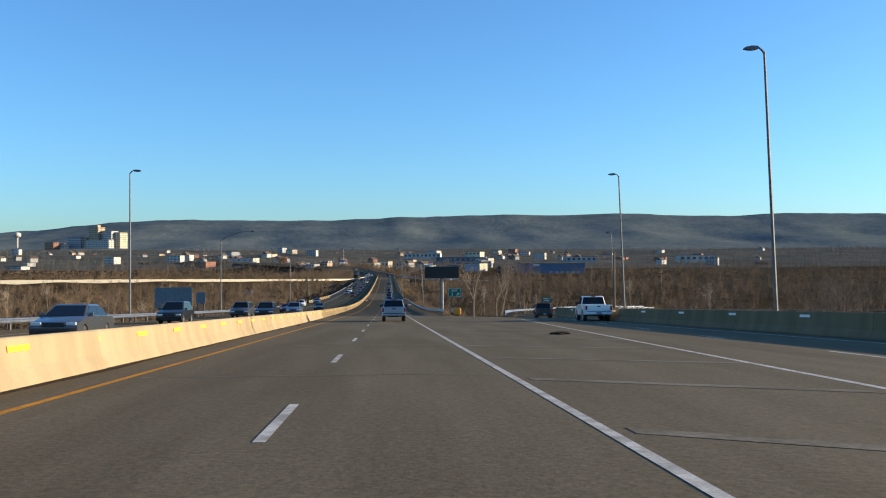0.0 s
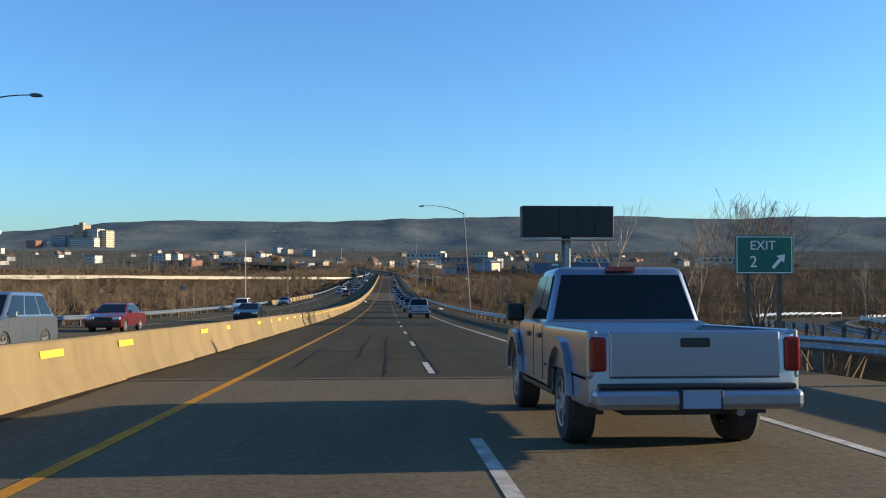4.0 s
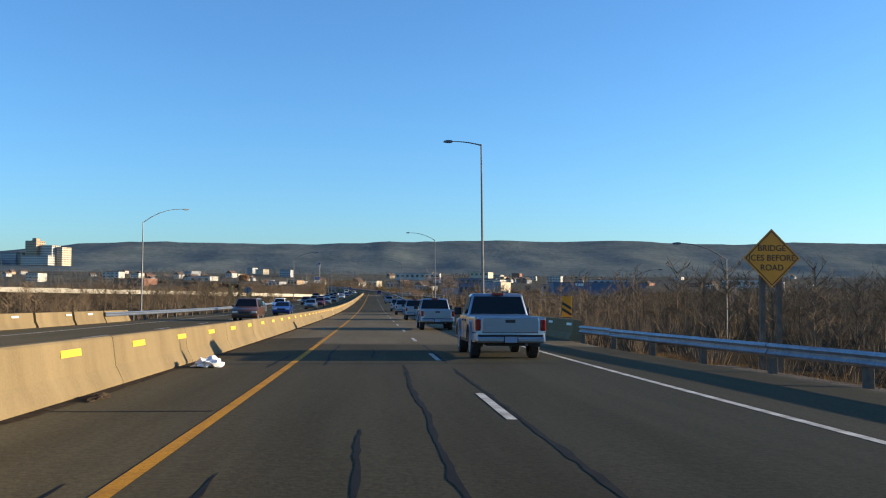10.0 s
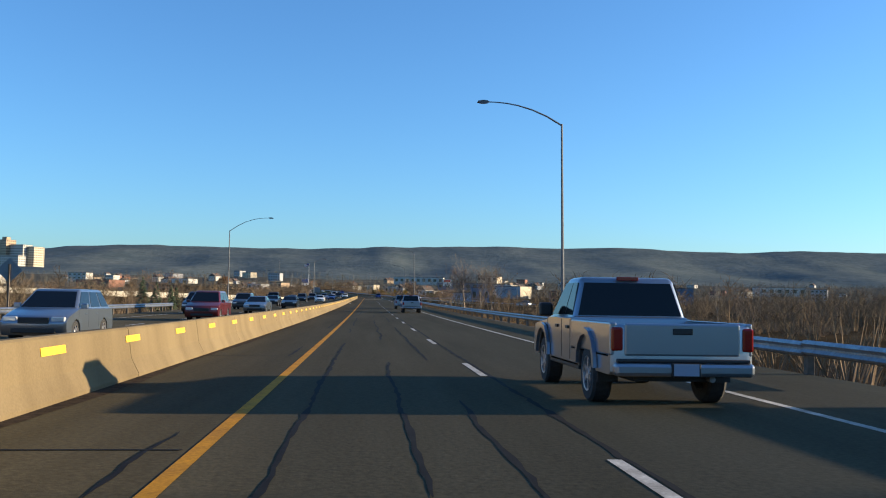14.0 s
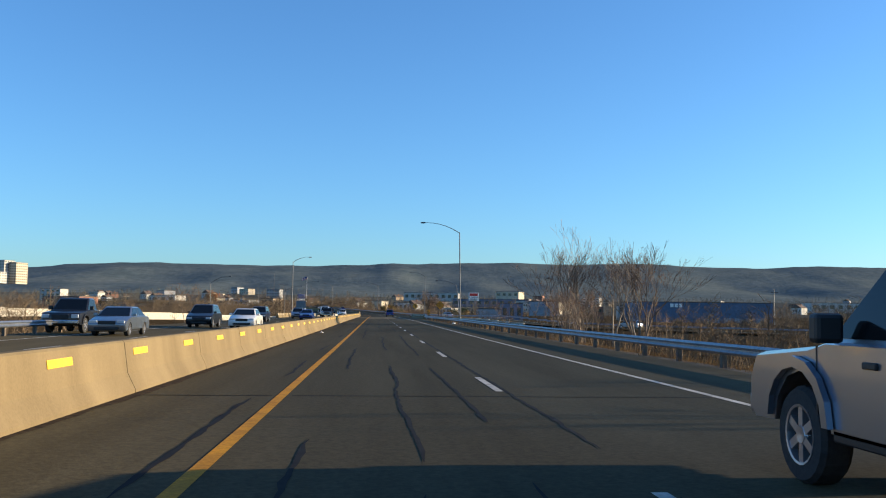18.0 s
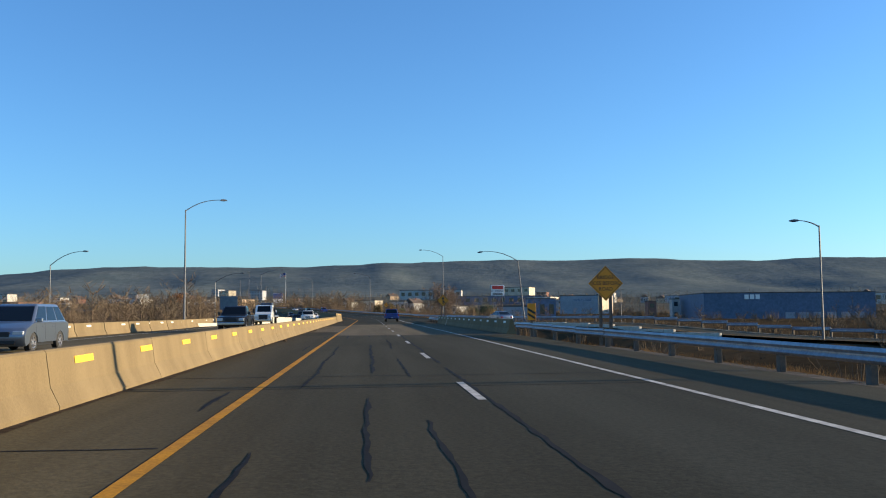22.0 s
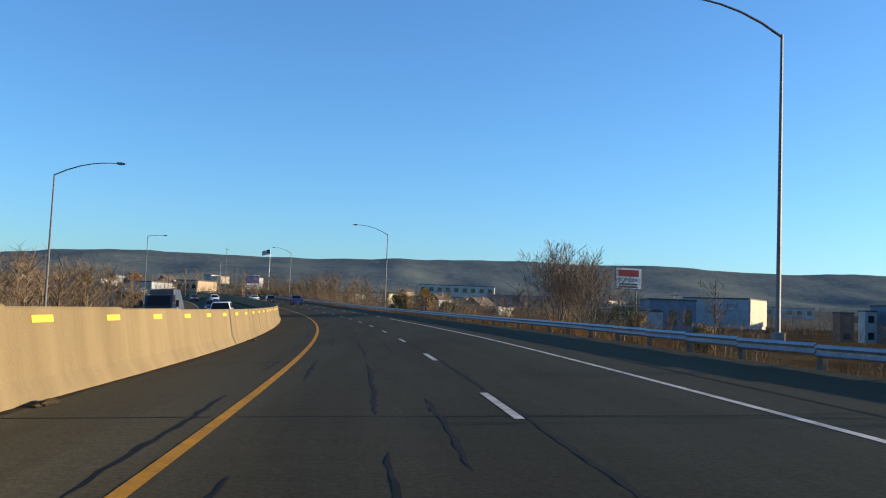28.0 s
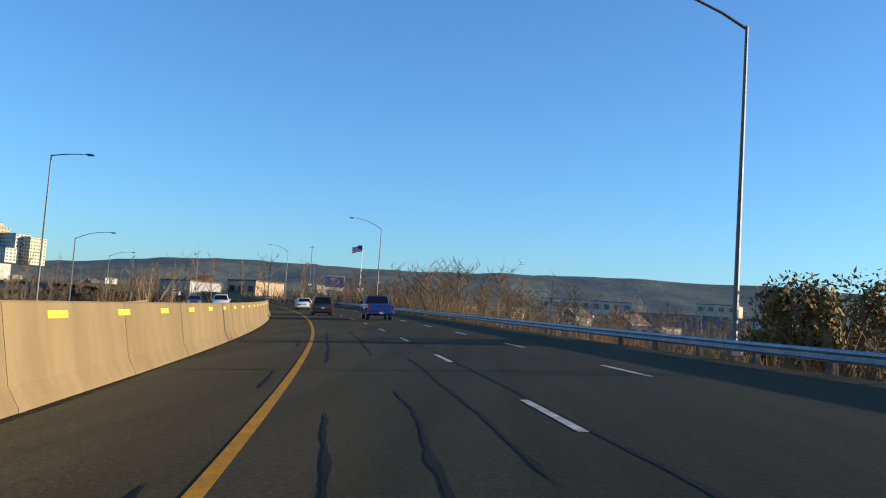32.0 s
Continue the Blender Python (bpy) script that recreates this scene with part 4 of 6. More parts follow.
def glaze(e, rows, w_low, w_top, splits=(0.5,), rear=True, drop=0.0):
    """Windscreen, rear window and side windows on a greenhouse."""
    (rl, rt), (fl, ft), z0, z1 = rows

    def at(y_low, y_top, u, side):
        return (side * mid(w_low, w_top, u) / 2, mid(y_low, y_top, u), mid(z0, z1, u))

    lo, hi = 0.1, 0.86
    for y0, y1, name, flip in ((fl, ft, "windscreen", 1), (rl, rt, "rear_window", -1)):
        if name == "rear_window" and not rear:
            continue
        xl, xh = mid(w_low, w_top, lo) / 2 - 0.07, mid(w_low, w_top, hi) / 2 - 0.08
        yl, yh, zl, zh = mid(y0, y1, lo), mid(y0, y1, hi), mid(z0, z1, lo), mid(z0, z1, hi)
        c = [(-xl, yl, zl), (xl, yl, zl), (xh, yh, zh), (-xh, yh, zh)]
        if flip > 0:
            c = [c[1], c[0], c[3], c[2]]
        part(name, pane(c), GLASS, e)
    cuts = (0.0, *splits, 1.0)
    for side in (-1, 1):
        for a, b in zip(cuts, cuts[1:]):
            ga, gb = a + (0.05 if a == 0 else 0.018), b - (0.05 if b == 1 else 0.018)
            c = []
            for g, u in ((ga, lo), (gb, lo), (gb, hi), (ga, hi)):
                yy = mid(mid(rl, fl, g), mid(rt, ft, g), u)
                c.append((side * mid(w_low, w_top, u) / 2, yy, mid(z0, z1, u)))
            if side < 0:
                c = c[::-1]
            part("side_window", pane(c, 0.008), GLASS, e)


def car(kind, colour, m, label, group="traffic on the motorway"):
    """y points forward. kind: sedan, suv, van."""
    P = PAINTS[colour]
    spec = {"sedan": (4.7, 1.8, 0.98, 1.45, 0.325, (-1.85, -0.95), (1.25, 0.25), (2.2, 1.0)), "suv": (4.65, 1.86, 1.08, 1.72, 0.36, (-2.2, -1.72), (1.4, 0.42), (2.2, 1.08)),
            "wagon": (4.6, 1.78, 1.0, 1.55, 0.33, (-2.15, -1.7), (1.25, 0.35), (2.2, 1.0)), "van": (5.0, 1.95, 1.1, 1.78, 0.35, (-2.35, -2.2), (1.65, 0.9), (2.3, 1.1))}[kind]
    ln, w, belt, roof, r, rear, front, _ = spec
    h = ln / 2
    e = empty("car", m, label, "car", group)
    ya, yf = -h * 0.58, h * 0.62
    hood = belt - 0.1
    deck = belt if kind == "sedan" else belt
    prof = [(-h, 0.42), (-h + 0.05, 0.3)] + arch(ya, r + 0.06) + arch(yf, r + 0.06) + [(h - 0.12, 0.24), (h - 0.01, 0.4), (h, 0.62), (h - 0.18, hood - 0.12), (front[0] + 0.15, hood + 0.06), (front[0] - 0.1, belt)]
    prof += [(rear[0] + 0.1, belt), (rear[0] - 0.25, deck - 0.02), (-h + 0.08, deck - 0.08), (-h, deck - 0.3)] if kind == "sedan" else [(rear[0] + 0.1, belt), (-h + 0.04, belt - 0.05), (-h, belt - 0.35)]
    part("body", lower_body(prof, w), P, e, smooth=True)
    rows = (rear, front, belt - 0.04, roof)
    part("cabin", cabin(rows, w - 0.1, w - 0.5), P, e, smooth=True)
    glaze(e, rows, w - 0.1, w - 0.5, (0.48,) if kind == "sedan" else (0.3, 0.62))
    for x in (-1, 1):
        for y in (ya, yf):
            wheel(e, x * (w / 2 - 0.125), y, r)
        part("tail_lamp", boxed(x * (w / 2 - 0.2) - 0.15, x * (w / 2 - 0.2) + 0.15, -h - 0.012, -h + 0.09, belt - 0.42, belt - 0.24, bevel=0.02), TAIL, e)
        part("headlamp", boxed(x * (w / 2 - 0.24) - 0.19, x * (w / 2 - 0.24) + 0.19, h - 0.14, h - 0.015, 0.62, 0.76, bevel=0.03), HEADLAMP, e)
        part("mirror", boxed(x * (w / 2 + 0.06) - 0.1, x * (w / 2 + 0.06) + 0.1, front[0] - 0.42, front[0] - 0.3, belt - 0.02, belt + 0.13, bevel=0.03), P, e)
    for x in (-1, 1):
        for y in (-0.75, 0.28, 1.2):
            part("door_gap", boxed(x * (w / 2 - 0.004) - 0.005, x * (w / 2 - 0.004) + 0.005, y - 0.007, y + 0.007, 0.42, belt - 0.08), DARK, e)
        for y in (-0.6, 0.42):
            part("door_handle", boxed(x * (w / 2) - 0.02, x * (w / 2) + 0.02, y, y + 0.18, belt - 0.2, belt - 0.165, bevel=0.008), P, e)
    part("grille", boxed(-0.42, 0.42, h - 0.06, h + 0.008, 0.56, 0.74, bevel=0.02), DARK, e)
    part("bumper_intake", boxed(-0.6, 0.6, h - 0.08, h + 0.006, 0.3, 0.44, bevel=0.02), DARK, e)
    part("rear_bumper", boxed(-w / 2 + 0.05, w / 2 - 0.05, -h - 0.06, -h + 0.1, 0.34, 0.55, bevel=0.04), DARK if kind != "sedan" else P, e)
    part("number_plate", boxed(-0.16, 0.16, -h - 0.075, -h - 0.05, 0.62, 0.78), PLATE, e)
    part("floor_pan", boxed(-w / 2 + 0.15, w / 2 - 0.15, -h + 0.3, h - 0.3, 0.22, 0.5), DARK, e)
    return e


def pickup(colour, m, label, full_size=False, group="traffic on the motorway"):
    P = PAINTS[colour]
    k = 1.08 if full_size else 1.0
    ln, w = 5.3 * k, 1.86 * k
    h, r = ln / 2, 0.39 * k
    belt, roof = 1.16 * k, 1.76 * k
    e = empty("pickup_truck", m, label, "pickup truck", group)
    ya, yf = -h * 0.54, h * 0.63
    cab_r, cab_f = -0.35 * k, 1.35 * k
    prof = [(-h, 0.5), (-h + 0.04, 0.46)] + [(y, z + 0.12) for y, z in arch(ya, r + 0.1)] + [(y, z + 0.12) for y, z in arch(yf, r + 0.1)]
    prof += [(h - 0.1, 0.45), (h, 0.55), (h, 0.82 * k), (h - 0.12, 1.02 * k), (cab_f + 0.2, 1.1 * k), (cab_f - 0.1, belt), (cab_r - 0.05, belt), (cab_r - 0.06, 0.72 * k), (-h + 0.09, 0.72 * k), (-h + 0.085, 1.1 * k), (-h, 1.09 * k)]
    part("body", lower_body(prof, w - 0.02), P, e, smooth=True)
    # bed walls and tailgate
    for x in (-1, 1):
        part("bed_side", boxed(x * (w / 2 - 0.05) - 0.05, x * (w / 2 - 0.05) + 0.045, -h + 0.02, cab_r - 0.08, 0.7 * k, 1.12 * k, bevel=0.025), P, e)
        part("wheel_flare", prism(bmesh.new(), [(ya - (r + 0.2), 0.5), *[(ya - (r + 0.17) * math.cos(math.pi * q / 8), 0.5 + (r + 0.13) * math.sin(math.pi * q / 8)) for q in range(9)], (ya + r + 0.2, 0.5),
                                                  *[(ya + (r + 0.08) * math.cos(math.pi * q / 8), 0.5 + (r + 0.04) * math.sin(math.pi * q / 8)) for q in range(9)]], 0, 0.05,
                                  m=Matrix.Translation((x * (w / 2) + (0.045 if x > 0 else -0.0), 0, 0)) @ Matrix.Rotation(radians(90), 4, "Z")), P, e)
        part("tail_lamp", boxed(x * (w / 2 - 0.085) - 0.07, x * (w / 2 - 0.085) + 0.082, -h - 0.02, -h + 0.12, 0.76 * k, 1.06 * k, bevel=0.03), TAIL, e, "red tail lamp")
        part("headlamp", boxed(x * (w / 2 - 0.24) - 0.18, x * (w / 2 - 0.24) + 0.2, h - 0.16, h + 0.01, 0.74 * k, 0.93 * k, bevel=0.03), HEADLAMP, e)
        part("mirror", boxed(x * (w / 2 + 0.1) - 0.11, x * (w / 2 + 0.1) + 0.11, cab_f - 0.42, cab_f - 0.28, belt - 0.02, belt + 0.2, bevel=0.035), DARK, e, "black door mirror")
        for y in (0.2 * k, 0.95 * k):
            part("door_handle", boxed(x * (w / 2 - 0.005) - 0.02, x * (w / 2 - 0.005) + 0.02, y - 0.45, y - 0.27, 0.97 * k, 1.02 * k, bevel=0.01), DARK, e)
        for y in (ya, yf):
            wheel(e, x * (w / 2 - 0.135), y, r, 0.26)
    for x in (-1, 1):
        for y in (cab_r + 0.02, cab_r + 0.62 * k, cab_f + 0.02):
            part("door_gap", boxed(x * (w / 2 - 0.012) - 0.006, x * (w / 2 - 0.012) + 0.006, y - 0.008, y + 0.008, 0.52, belt - 0.05), DARK, e)
        part("sill", boxed(x * (w / 2 - 0.06) - 0.05, x * (w / 2 - 0.06) + 0.05, ya + r + 0.14, yf - r - 0.14, 0.4, 0.5, bevel=0.015), DARK, e)
        part("wheel_flare", prism(bmesh.new(), [(yf - (r + 0.2), 0.5), *[(yf - (r + 0.17) * math.cos(math.pi * q / 8), 0.5 + (r + 0.13) * math.sin(math.pi * q / 8)) for q in range(9)], (yf + r + 0.2, 0.5),
                                                  *[(yf + (r + 0.08) * math.cos(math.pi * q / 8), 0.5 + (r + 0.04) * math.sin(math.pi * q / 8)) for q in range(9)]], 0, 0.05,
                                  m=Matrix.Translation((x * (w / 2) + (0.045 if x > 0 else -0.0), 0, 0)) @ Matrix.Rotation(radians(90), 4, "Z")), P, e)
    part("tailgate", boxed(-w / 2 + 0.18, w / 2 - 0.18, -h - 0.015, -h + 0.06, 0.7 * k, 1.11 * k, bevel=0.025), P, e)
    part("tailgate_handle", boxed(-0.13, 0.13, -h - 0.03, -h - 0.005, 0.97 * k, 1.05 * k, bevel=0.012), DARK, e, "black tailgate latch")
    rows = ((cab_r, cab_r + 0.2), (cab_f, cab_f - 0.75 * k), belt - 0.05, roof)
    part("cabin", cabin(rows, w - 0.1, w - 0.4), P, e, smooth=True)
    glaze(e, rows, w - 0.1, w - 0.4, (0.38,))
    part("rear_bumper", boxed(-w / 2 + 0.03, w / 2 - 0.03, -h - 0.14, -h + 0.06, 0.45 * k, 0.62 * k, bevel=0.05), P, e, "silver step bumper" if colour == "silver" else "")
    part("bumper_step", boxed(-w / 2 + 0.08, w / 2 - 0.08, -h - 0.1, -h + 0.02, 0.622 * k, 0.665 * k, bevel=0.015), DARK, e)
    part("plate_recess", boxed(-0.19, 0.19, -h - 0.146, -h - 0.1, 0.455 * k, 0.62 * k, bevel=0.01), DARK, e)
    for x in (-1, 1):
        part("mud_flap", boxed(x * (w / 2 - 0.16) - 0.14, x * (w / 2 - 0.16) + 0.14, ya - r - 0.12, ya - r - 0.1, 0.32, 0.55), DARK, e)
    part("number_plate", boxed(-0.16, 0.16, -h - 0.16, -h - 0.147, 0.465 * k, 0.615 * k), PLATE, e)
    part("front_bumper", boxed(-w / 2 + 0.04, w / 2 - 0.04, h - 0.1, h + 0.1, 0.45 * k, 0.66 * k, bevel=0.05), P if colour == "silver" else CHROME, e)
    part("grille", boxed(-0.45, 0.45, h - 0.08, h + 0.03, 0.7 * k, 0.93 * k, bevel=0.03), DARK if colour != "white" else CHROME, e)
    part("chassis", boxed(-0.55, 0.55, -h + 0.3, h - 0.4, 0.36, 0.6), DARK, e)
    part("exhaust", tube(bmesh.new(), [(0.45, -h + 0.9, 0.42), (0.45, -h + 0.15, 0.4)], 0.04, 8), STEEL, e)
    part("brake_light", boxed(-0.17, 0.17, cab_r + 0.14, cab_r + 0.2, roof - 0.05, roof + 0.005, bevel=0.01), TAIL, e)
    return e


def truck(m, label, box_h=3.6, colour="white", load="box"):
    e = empty("truck", m, label, "truck", "traffic on the motorway")
    P = PAINTS[colour]
    part("cab", lower_body([(1.2, 0.55), (1.6, 0.5), *arch(2.3, 0.52), (3.2, 0.5), (3.3, 0.9), (3.2, 1.3), (2.5, 1.5), (2.1, 2.35), (1.2, 2.4)], 2.1), P, e)
    part("windscreen", pane([(0.85, 2.47, 1.55), (-0.85, 2.47, 1.55), (-0.75, 2.14, 2.28), (0.75, 2.14, 2.28)]), GLASS, e)
    for x in (-1, 1):
        part("side_window", boxed(x * 1.035 - 0.02, x * 1.035 + 0.02, 1.35, 2.2, 1.55, 2.15), GLASS, e)
        part("mirror", boxed(x * 1.3 - 0.12, x * 1.3 + 0.12, 2.1, 2.18, 1.45, 1.95, bevel=0.03), DARK, e)
        part("headlamp", boxed(x * 0.8 - 0.16, x * 0.8 + 0.16, 3.2, 3.33, 0.85, 1.05, bevel=0.02), HEADLAMP, e)
        part("tail_lamp", boxed(x * 1.0 - 0.12, x * 1.0 + 0.12, -3.75, -3.66, 0.75, 0.92), TAIL, e)
        for y in (2.3, -2.4):
            wheel(e, x * 0.95, y, 0.46, 0.28)
    part("chassis", boxed(-0.5, 0.5, -3.6, 2.9, 0.55, 0.85), DARK, e)
    part("grille", boxed(-0.55, 0.55, 3.25, 3.34, 0.65, 1.2, bevel=0.03), DARK, e)
    part("bumper", boxed(-1.05, 1.05, 3.25, 3.42, 0.42, 0.62, bevel=0.03), CHROME, e)
    if load == "box":
        part("cargo_box", boxed(-1.2, 1.2, -3.7, 1.05, 0.95, box_h, bevel=0.05), PAINTS["white"], e, "white cargo box")
        part("rear_door", boxed(-1.1, 1.1, -3.73, -3.69, 1.05, box_h - 0.12), BARRIER_PALE, e)
    elif load == "tarp":
        part("bed", boxed(-1.2, 1.2, -3.7, 1.05, 0.9, 1.15, bevel=0.03), DARK, e)
        part("covered_load", cabin(((-3.6, -3.2), (0.95, 0.7), 1.15, box_h), 2.3, 1.7), TARP, e, "load under a dark tarpaulin")
    else:
        part("bed", boxed(-1.2, 1.2, -3.7, 1.05, 0.9, 1.1, bevel=0.03), STEEL, e)
        part("loaded_cabin", cabin(((-2.2, -2.0), (0.3, -0.4), 1.1, 2.7), 1.7, 1.4), PAINTS["grey"], e, "dark vehicle carried on the bed")
    return e


OURS = "traffic ahead on the motorway"
for s, d in ((74.3, 3.6), (111.3, 3.58), (183.6, 3.83), (211.6, 3.85), (239.8, 3.71), (267.7, 3.63), (292.4, 3.7), (318.7, 3.7), (345.9, 3.86), (372.9, 3.72), (396.6, 3.66), (474.0, 3.97), (498.9, 4.03)):
    pickup("silver", road_frame(s, d), "silver extended-cab pickup truck with black mirrors", group="pickups in the slow lane")
for s in (743, 948):
    pickup("blue", road_frame(s, 3.6), "dark blue pickup truck in the slow lane", True, OURS)
car("suv", "black", road_frame(962, 0.0), "black car in the fast lane", OURS)
car("sedan", "white", road_frame(990, -0.1), "white saloon car in the fast lane", OURS)
truck(road_frame(1180, 3.7), "white box truck in the slow lane")
# on the slip roads
pickup("white", Matrix.Translation(road(70, 19.0)) @ Matrix.Rotation(radians(-4), 4, "Z") @ Matrix.Rotation(-0.05, 4, "X"), "white full-size pickup truck leaving at the exit", True, "cars on the slip road")


def on_path(path, i, off, turn=0.0):
    p = along(path, off)
    a, b = p[i], p[i + 1]
    v = b - a
    return Matrix.Translation(a - Vector((0, 0, 0.03))) @ Matrix.Rotation(math.atan2(-v.x, v.y) + radians(turn), 4, "Z") @ Matrix.Rotation(math.atan2(v.z, math.hypot(v.x, v.y)), 4, "X")


pickup("black", on_path(EXIT_RAMP, 8, -0.6), "black pickup truck on the exit slip road", False, "cars on the slip road")
car("van", "silver", on_path(EXIT_RAMP, 12, 0.2), "silver minivan on the exit slip road", "cars on the slip road")
car("suv", "white", on_path(EXIT_RAMP, 17, 0.2), "pale car on the exit slip road", "cars on the slip road")
car("sedan", "silver", on_path(ENTRY_RAMP, 27, 0.2), "silver saloon car joining from the slip road", "cars on the slip road")
car("suv", "silver", on_path(ENTRY_RAMP, 11, 0.2), "silver car on the slip road", "cars on the slip road")

FACING = "oncoming traffic"
for s, d, kind, colour in ((38, -9.6, "sedan", "grey"), (72, -13.3, "suv", "black"), (97, -9.6, "suv", "black"), (104, -13.2, "van", "grey"), (126, -9.6, "suv", "silver"), (150, -13.3, "sedan", "red"), (172, -9.6, "sedan", "black"), (217, -17.2, "suv", "white"), (262, -17.0, "sedan", "silver"), (340, -9.7, "van", "brown"),
                           (366, -9.5, "sedan", "blue"), (374, -13.3, "sedan", "silver"), (402, -13.4, "suv", "white"), (411, -9.5, "wagon", "silver"), (437, -9.6, "suv", "red"), (455, -13.4, "suv", "black"), (460, -9.5, "sedan", "silver"),
                           (480, -13.3, "suv", "grey"), (492, -9.5, "sedan", "black"), (510, -13.4, "sedan", "black"), (541, -13.3, "sedan", "silver"), (564, -13.3, "suv", "black"), (598, -13.4, "suv", "black"), (624, -10.0, "sedan", "blue"), (640, -12.6, "suv", "silver"),
                           (782, -13.2, "suv", "black"), (850, -9.8, "van", "white"), (905, -13.2, "suv", "black"), (985, -9.8, "suv", "white"), (1000, -13.3, "sedan", "black"), (1120, -13.2, "suv", "white"), (1170, -9.8, "sedan", "silver"), (560, -9.6, "sedan", "white")):
    looks = {"sedan": "saloon car", "suv": "sport utility car", "van": "boxy people carrier", "wagon": "estate car"}[kind]
    car(kind, colour, road_frame(s, d, -0.005, 180), "%s %s coming the other way" % ({"red": "dark red", "grey": "dark grey"}.get(colour, colour), looks), FACING)
pickup("black", road_frame(675, -9.8, -0.005, 180), "black pickup truck coming the other way", True, FACING)
pickup("white", road_frame(756, -9.7, -0.005, 180), "white pickup truck coming the other way", True, FACING)
pickup("black", road_frame(546, -17.0, -0.005, 180), "black pickup truck coming the other way", True, FACING)
truck(road_frame(722, -12.8, -0.005, 180), "white flatbed truck carrying a dark vehicle", 2.9, "white", "car")
truck(road_frame(838, -13.2, -0.005, 180), "dark truck with a load under tarpaulin", 2.8, "black", "tarp")

# ---- trees ----
def limbs(rng, height, spread, stems=1, depth=4, lean=0.25):
    """Tapered branches as (a, b, ra, rb, order)."""
    out = []

    def grow(p, v, ln, r, order):
        steps = 3 if order < 2 else 2
        for _ in range(steps):
            q = p + v * (ln / steps)
            rb = r * 0.82
            out.append((p, q, r, rb, order))
            v = (v + Vector((rng.uniform(-1, 1), rng.uniform(-1, 1), rng.uniform(-0.4, 0.7))) * 0.16).normalized()
            p, r = q, rb
            if order >= 1 and order < depth and rng.random() < 0.7:
                side = Vector((rng.uniform(-1, 1), rng.uniform(-1, 1), rng.uniform(0.0, 0.9))).normalized()
                grow(p, (v * 0.6 + side * 0.8).normalized(), ln * rng.uniform(0.45, 0.65), r * 0.5, order + 1)
        if order < depth:
            for _ in range(3 if order < 2 else 2):
                side = Vector((rng.uniform(-1, 1), rng.uniform(-1, 1), rng.uniform(-0.1, 0.8))) * spread
                grow(p, (v + side).normalized(), ln * rng.uniform(0.55, 0.78), r * 0.7, order + 1)

    for i in range(stems):
        a = 2 * math.pi * i / stems + rng.uniform(-0.4, 0.4)
        v = Vector((math.cos(a) * lean, math.sin(a) * lean, 1)).normalized() if stems > 1 else Vector((rng.uniform(-0.06, 0.06), rng.uniform(-0.06, 0.06), 1))
        grow(Vector((math.cos(a) * 0.12 * (stems > 1), math.sin(a) * 0.12 * (stems > 1), -0.3)), v, height * 0.36, height * (0.016 if stems == 1 else 0.011), 0)
    top = max(max(a.z, b.z) for a, b, *_ in out)
    k = height / top
    return [(a * k, b * k, ra, rb, o) for a, b, ra, rb, o in out]


def sticks(segs, sides, least=0.008):
    verts, faces = [], []
    for a, b, ra, rb, o in segs:
        t = (b - a).normalized()
        u = t.cross(Vector((0.31, 0.2, 0.93))).normalized()
        v = t.cross(u)
        n = sides if o < 2 else 3
        base = len(verts)
        for p, r in ((a, max(ra, least)), (b, max(rb, least * 0.7))):
            for k in range(n):
                w = 2 * math.pi * k / n
                verts.append(p + u * (math.cos(w) * r) + v * (math.sin(w) * r))
        for k in range(n):
            faces.append((base + k, base + (k + 1) % n, base + n + (k + 1) % n, base + n + k))
    return verts, faces


def tree(seed, height, spread, stems, mat, label, depth=4, leaves=0, leaf_mat=None):
    rng = random.Random(seed)
    segs = limbs(rng, height, spread, stems, depth)
    e = empty("tree", Matrix.Translation((0, 0, -500)), label, "tree", "bare trees beside the road")
    raw("trunk", *sticks([q for q in segs if q[4] <= 1], 6), mat, e, smooth=True)
    raw("crown", *sticks([q for q in segs if q[4] > 1], 4, 0.012), mat, e)
    if leaves:
        verts, faces = [], []
        tips = [q[1] for q in segs if q[4] >= depth - 1]
        for i in range(leaves):
            c = rng.choice(tips) + Vector((rng.gauss(0, 0.15), rng.gauss(0, 0.15), rng.gauss(0, 0.15)))
            u = Vector((rng.gauss(0, 1), rng.gauss(0, 1), rng.gauss(0, 1))).normalized() * 0.05
            v = u.cross(Vector((rng.gauss(0, 1), rng.gauss(0, 1), rng.gauss(0, 1)))).normalized() * 0.05
            n = len(verts)
            verts += [c - u, c + v, c + u, c - v]
            faces.append((n, n + 1, n + 2, n + 3))
        raw("leaves", verts, faces, leaf_mat, e, "a few withered leaves")
    return e


TREES = [tree(11, 16, 0.5, 1, BARK_PALE, "tall pale-barked bare tree beside the road"), tree(12, 14, 0.6, 2, BARK_PALE, "pale two-stemmed bare tree beside the road"),
         tree(13, 12, 0.7, 6, BARK_DARK, "spreading many-stemmed bare tree beside the road", leaves=300, leaf_mat=LEAF_RUST),
         tree(14, 9, 0.75, 9, BARK_DARK, "wide bushy bare tree beside the road", leaves=500, leaf_mat=LEAF_RUST), tree(15, 8, 0.8, 3, BARK_DARK, "small grey bare tree at the wood's edge", depth=3, leaves=300, leaf_mat=LEAF_RUST),
         tree(16, 10, 0.55, 1, BARK_PALE, "slender pale bare tree at the wood's edge", depth=4)]


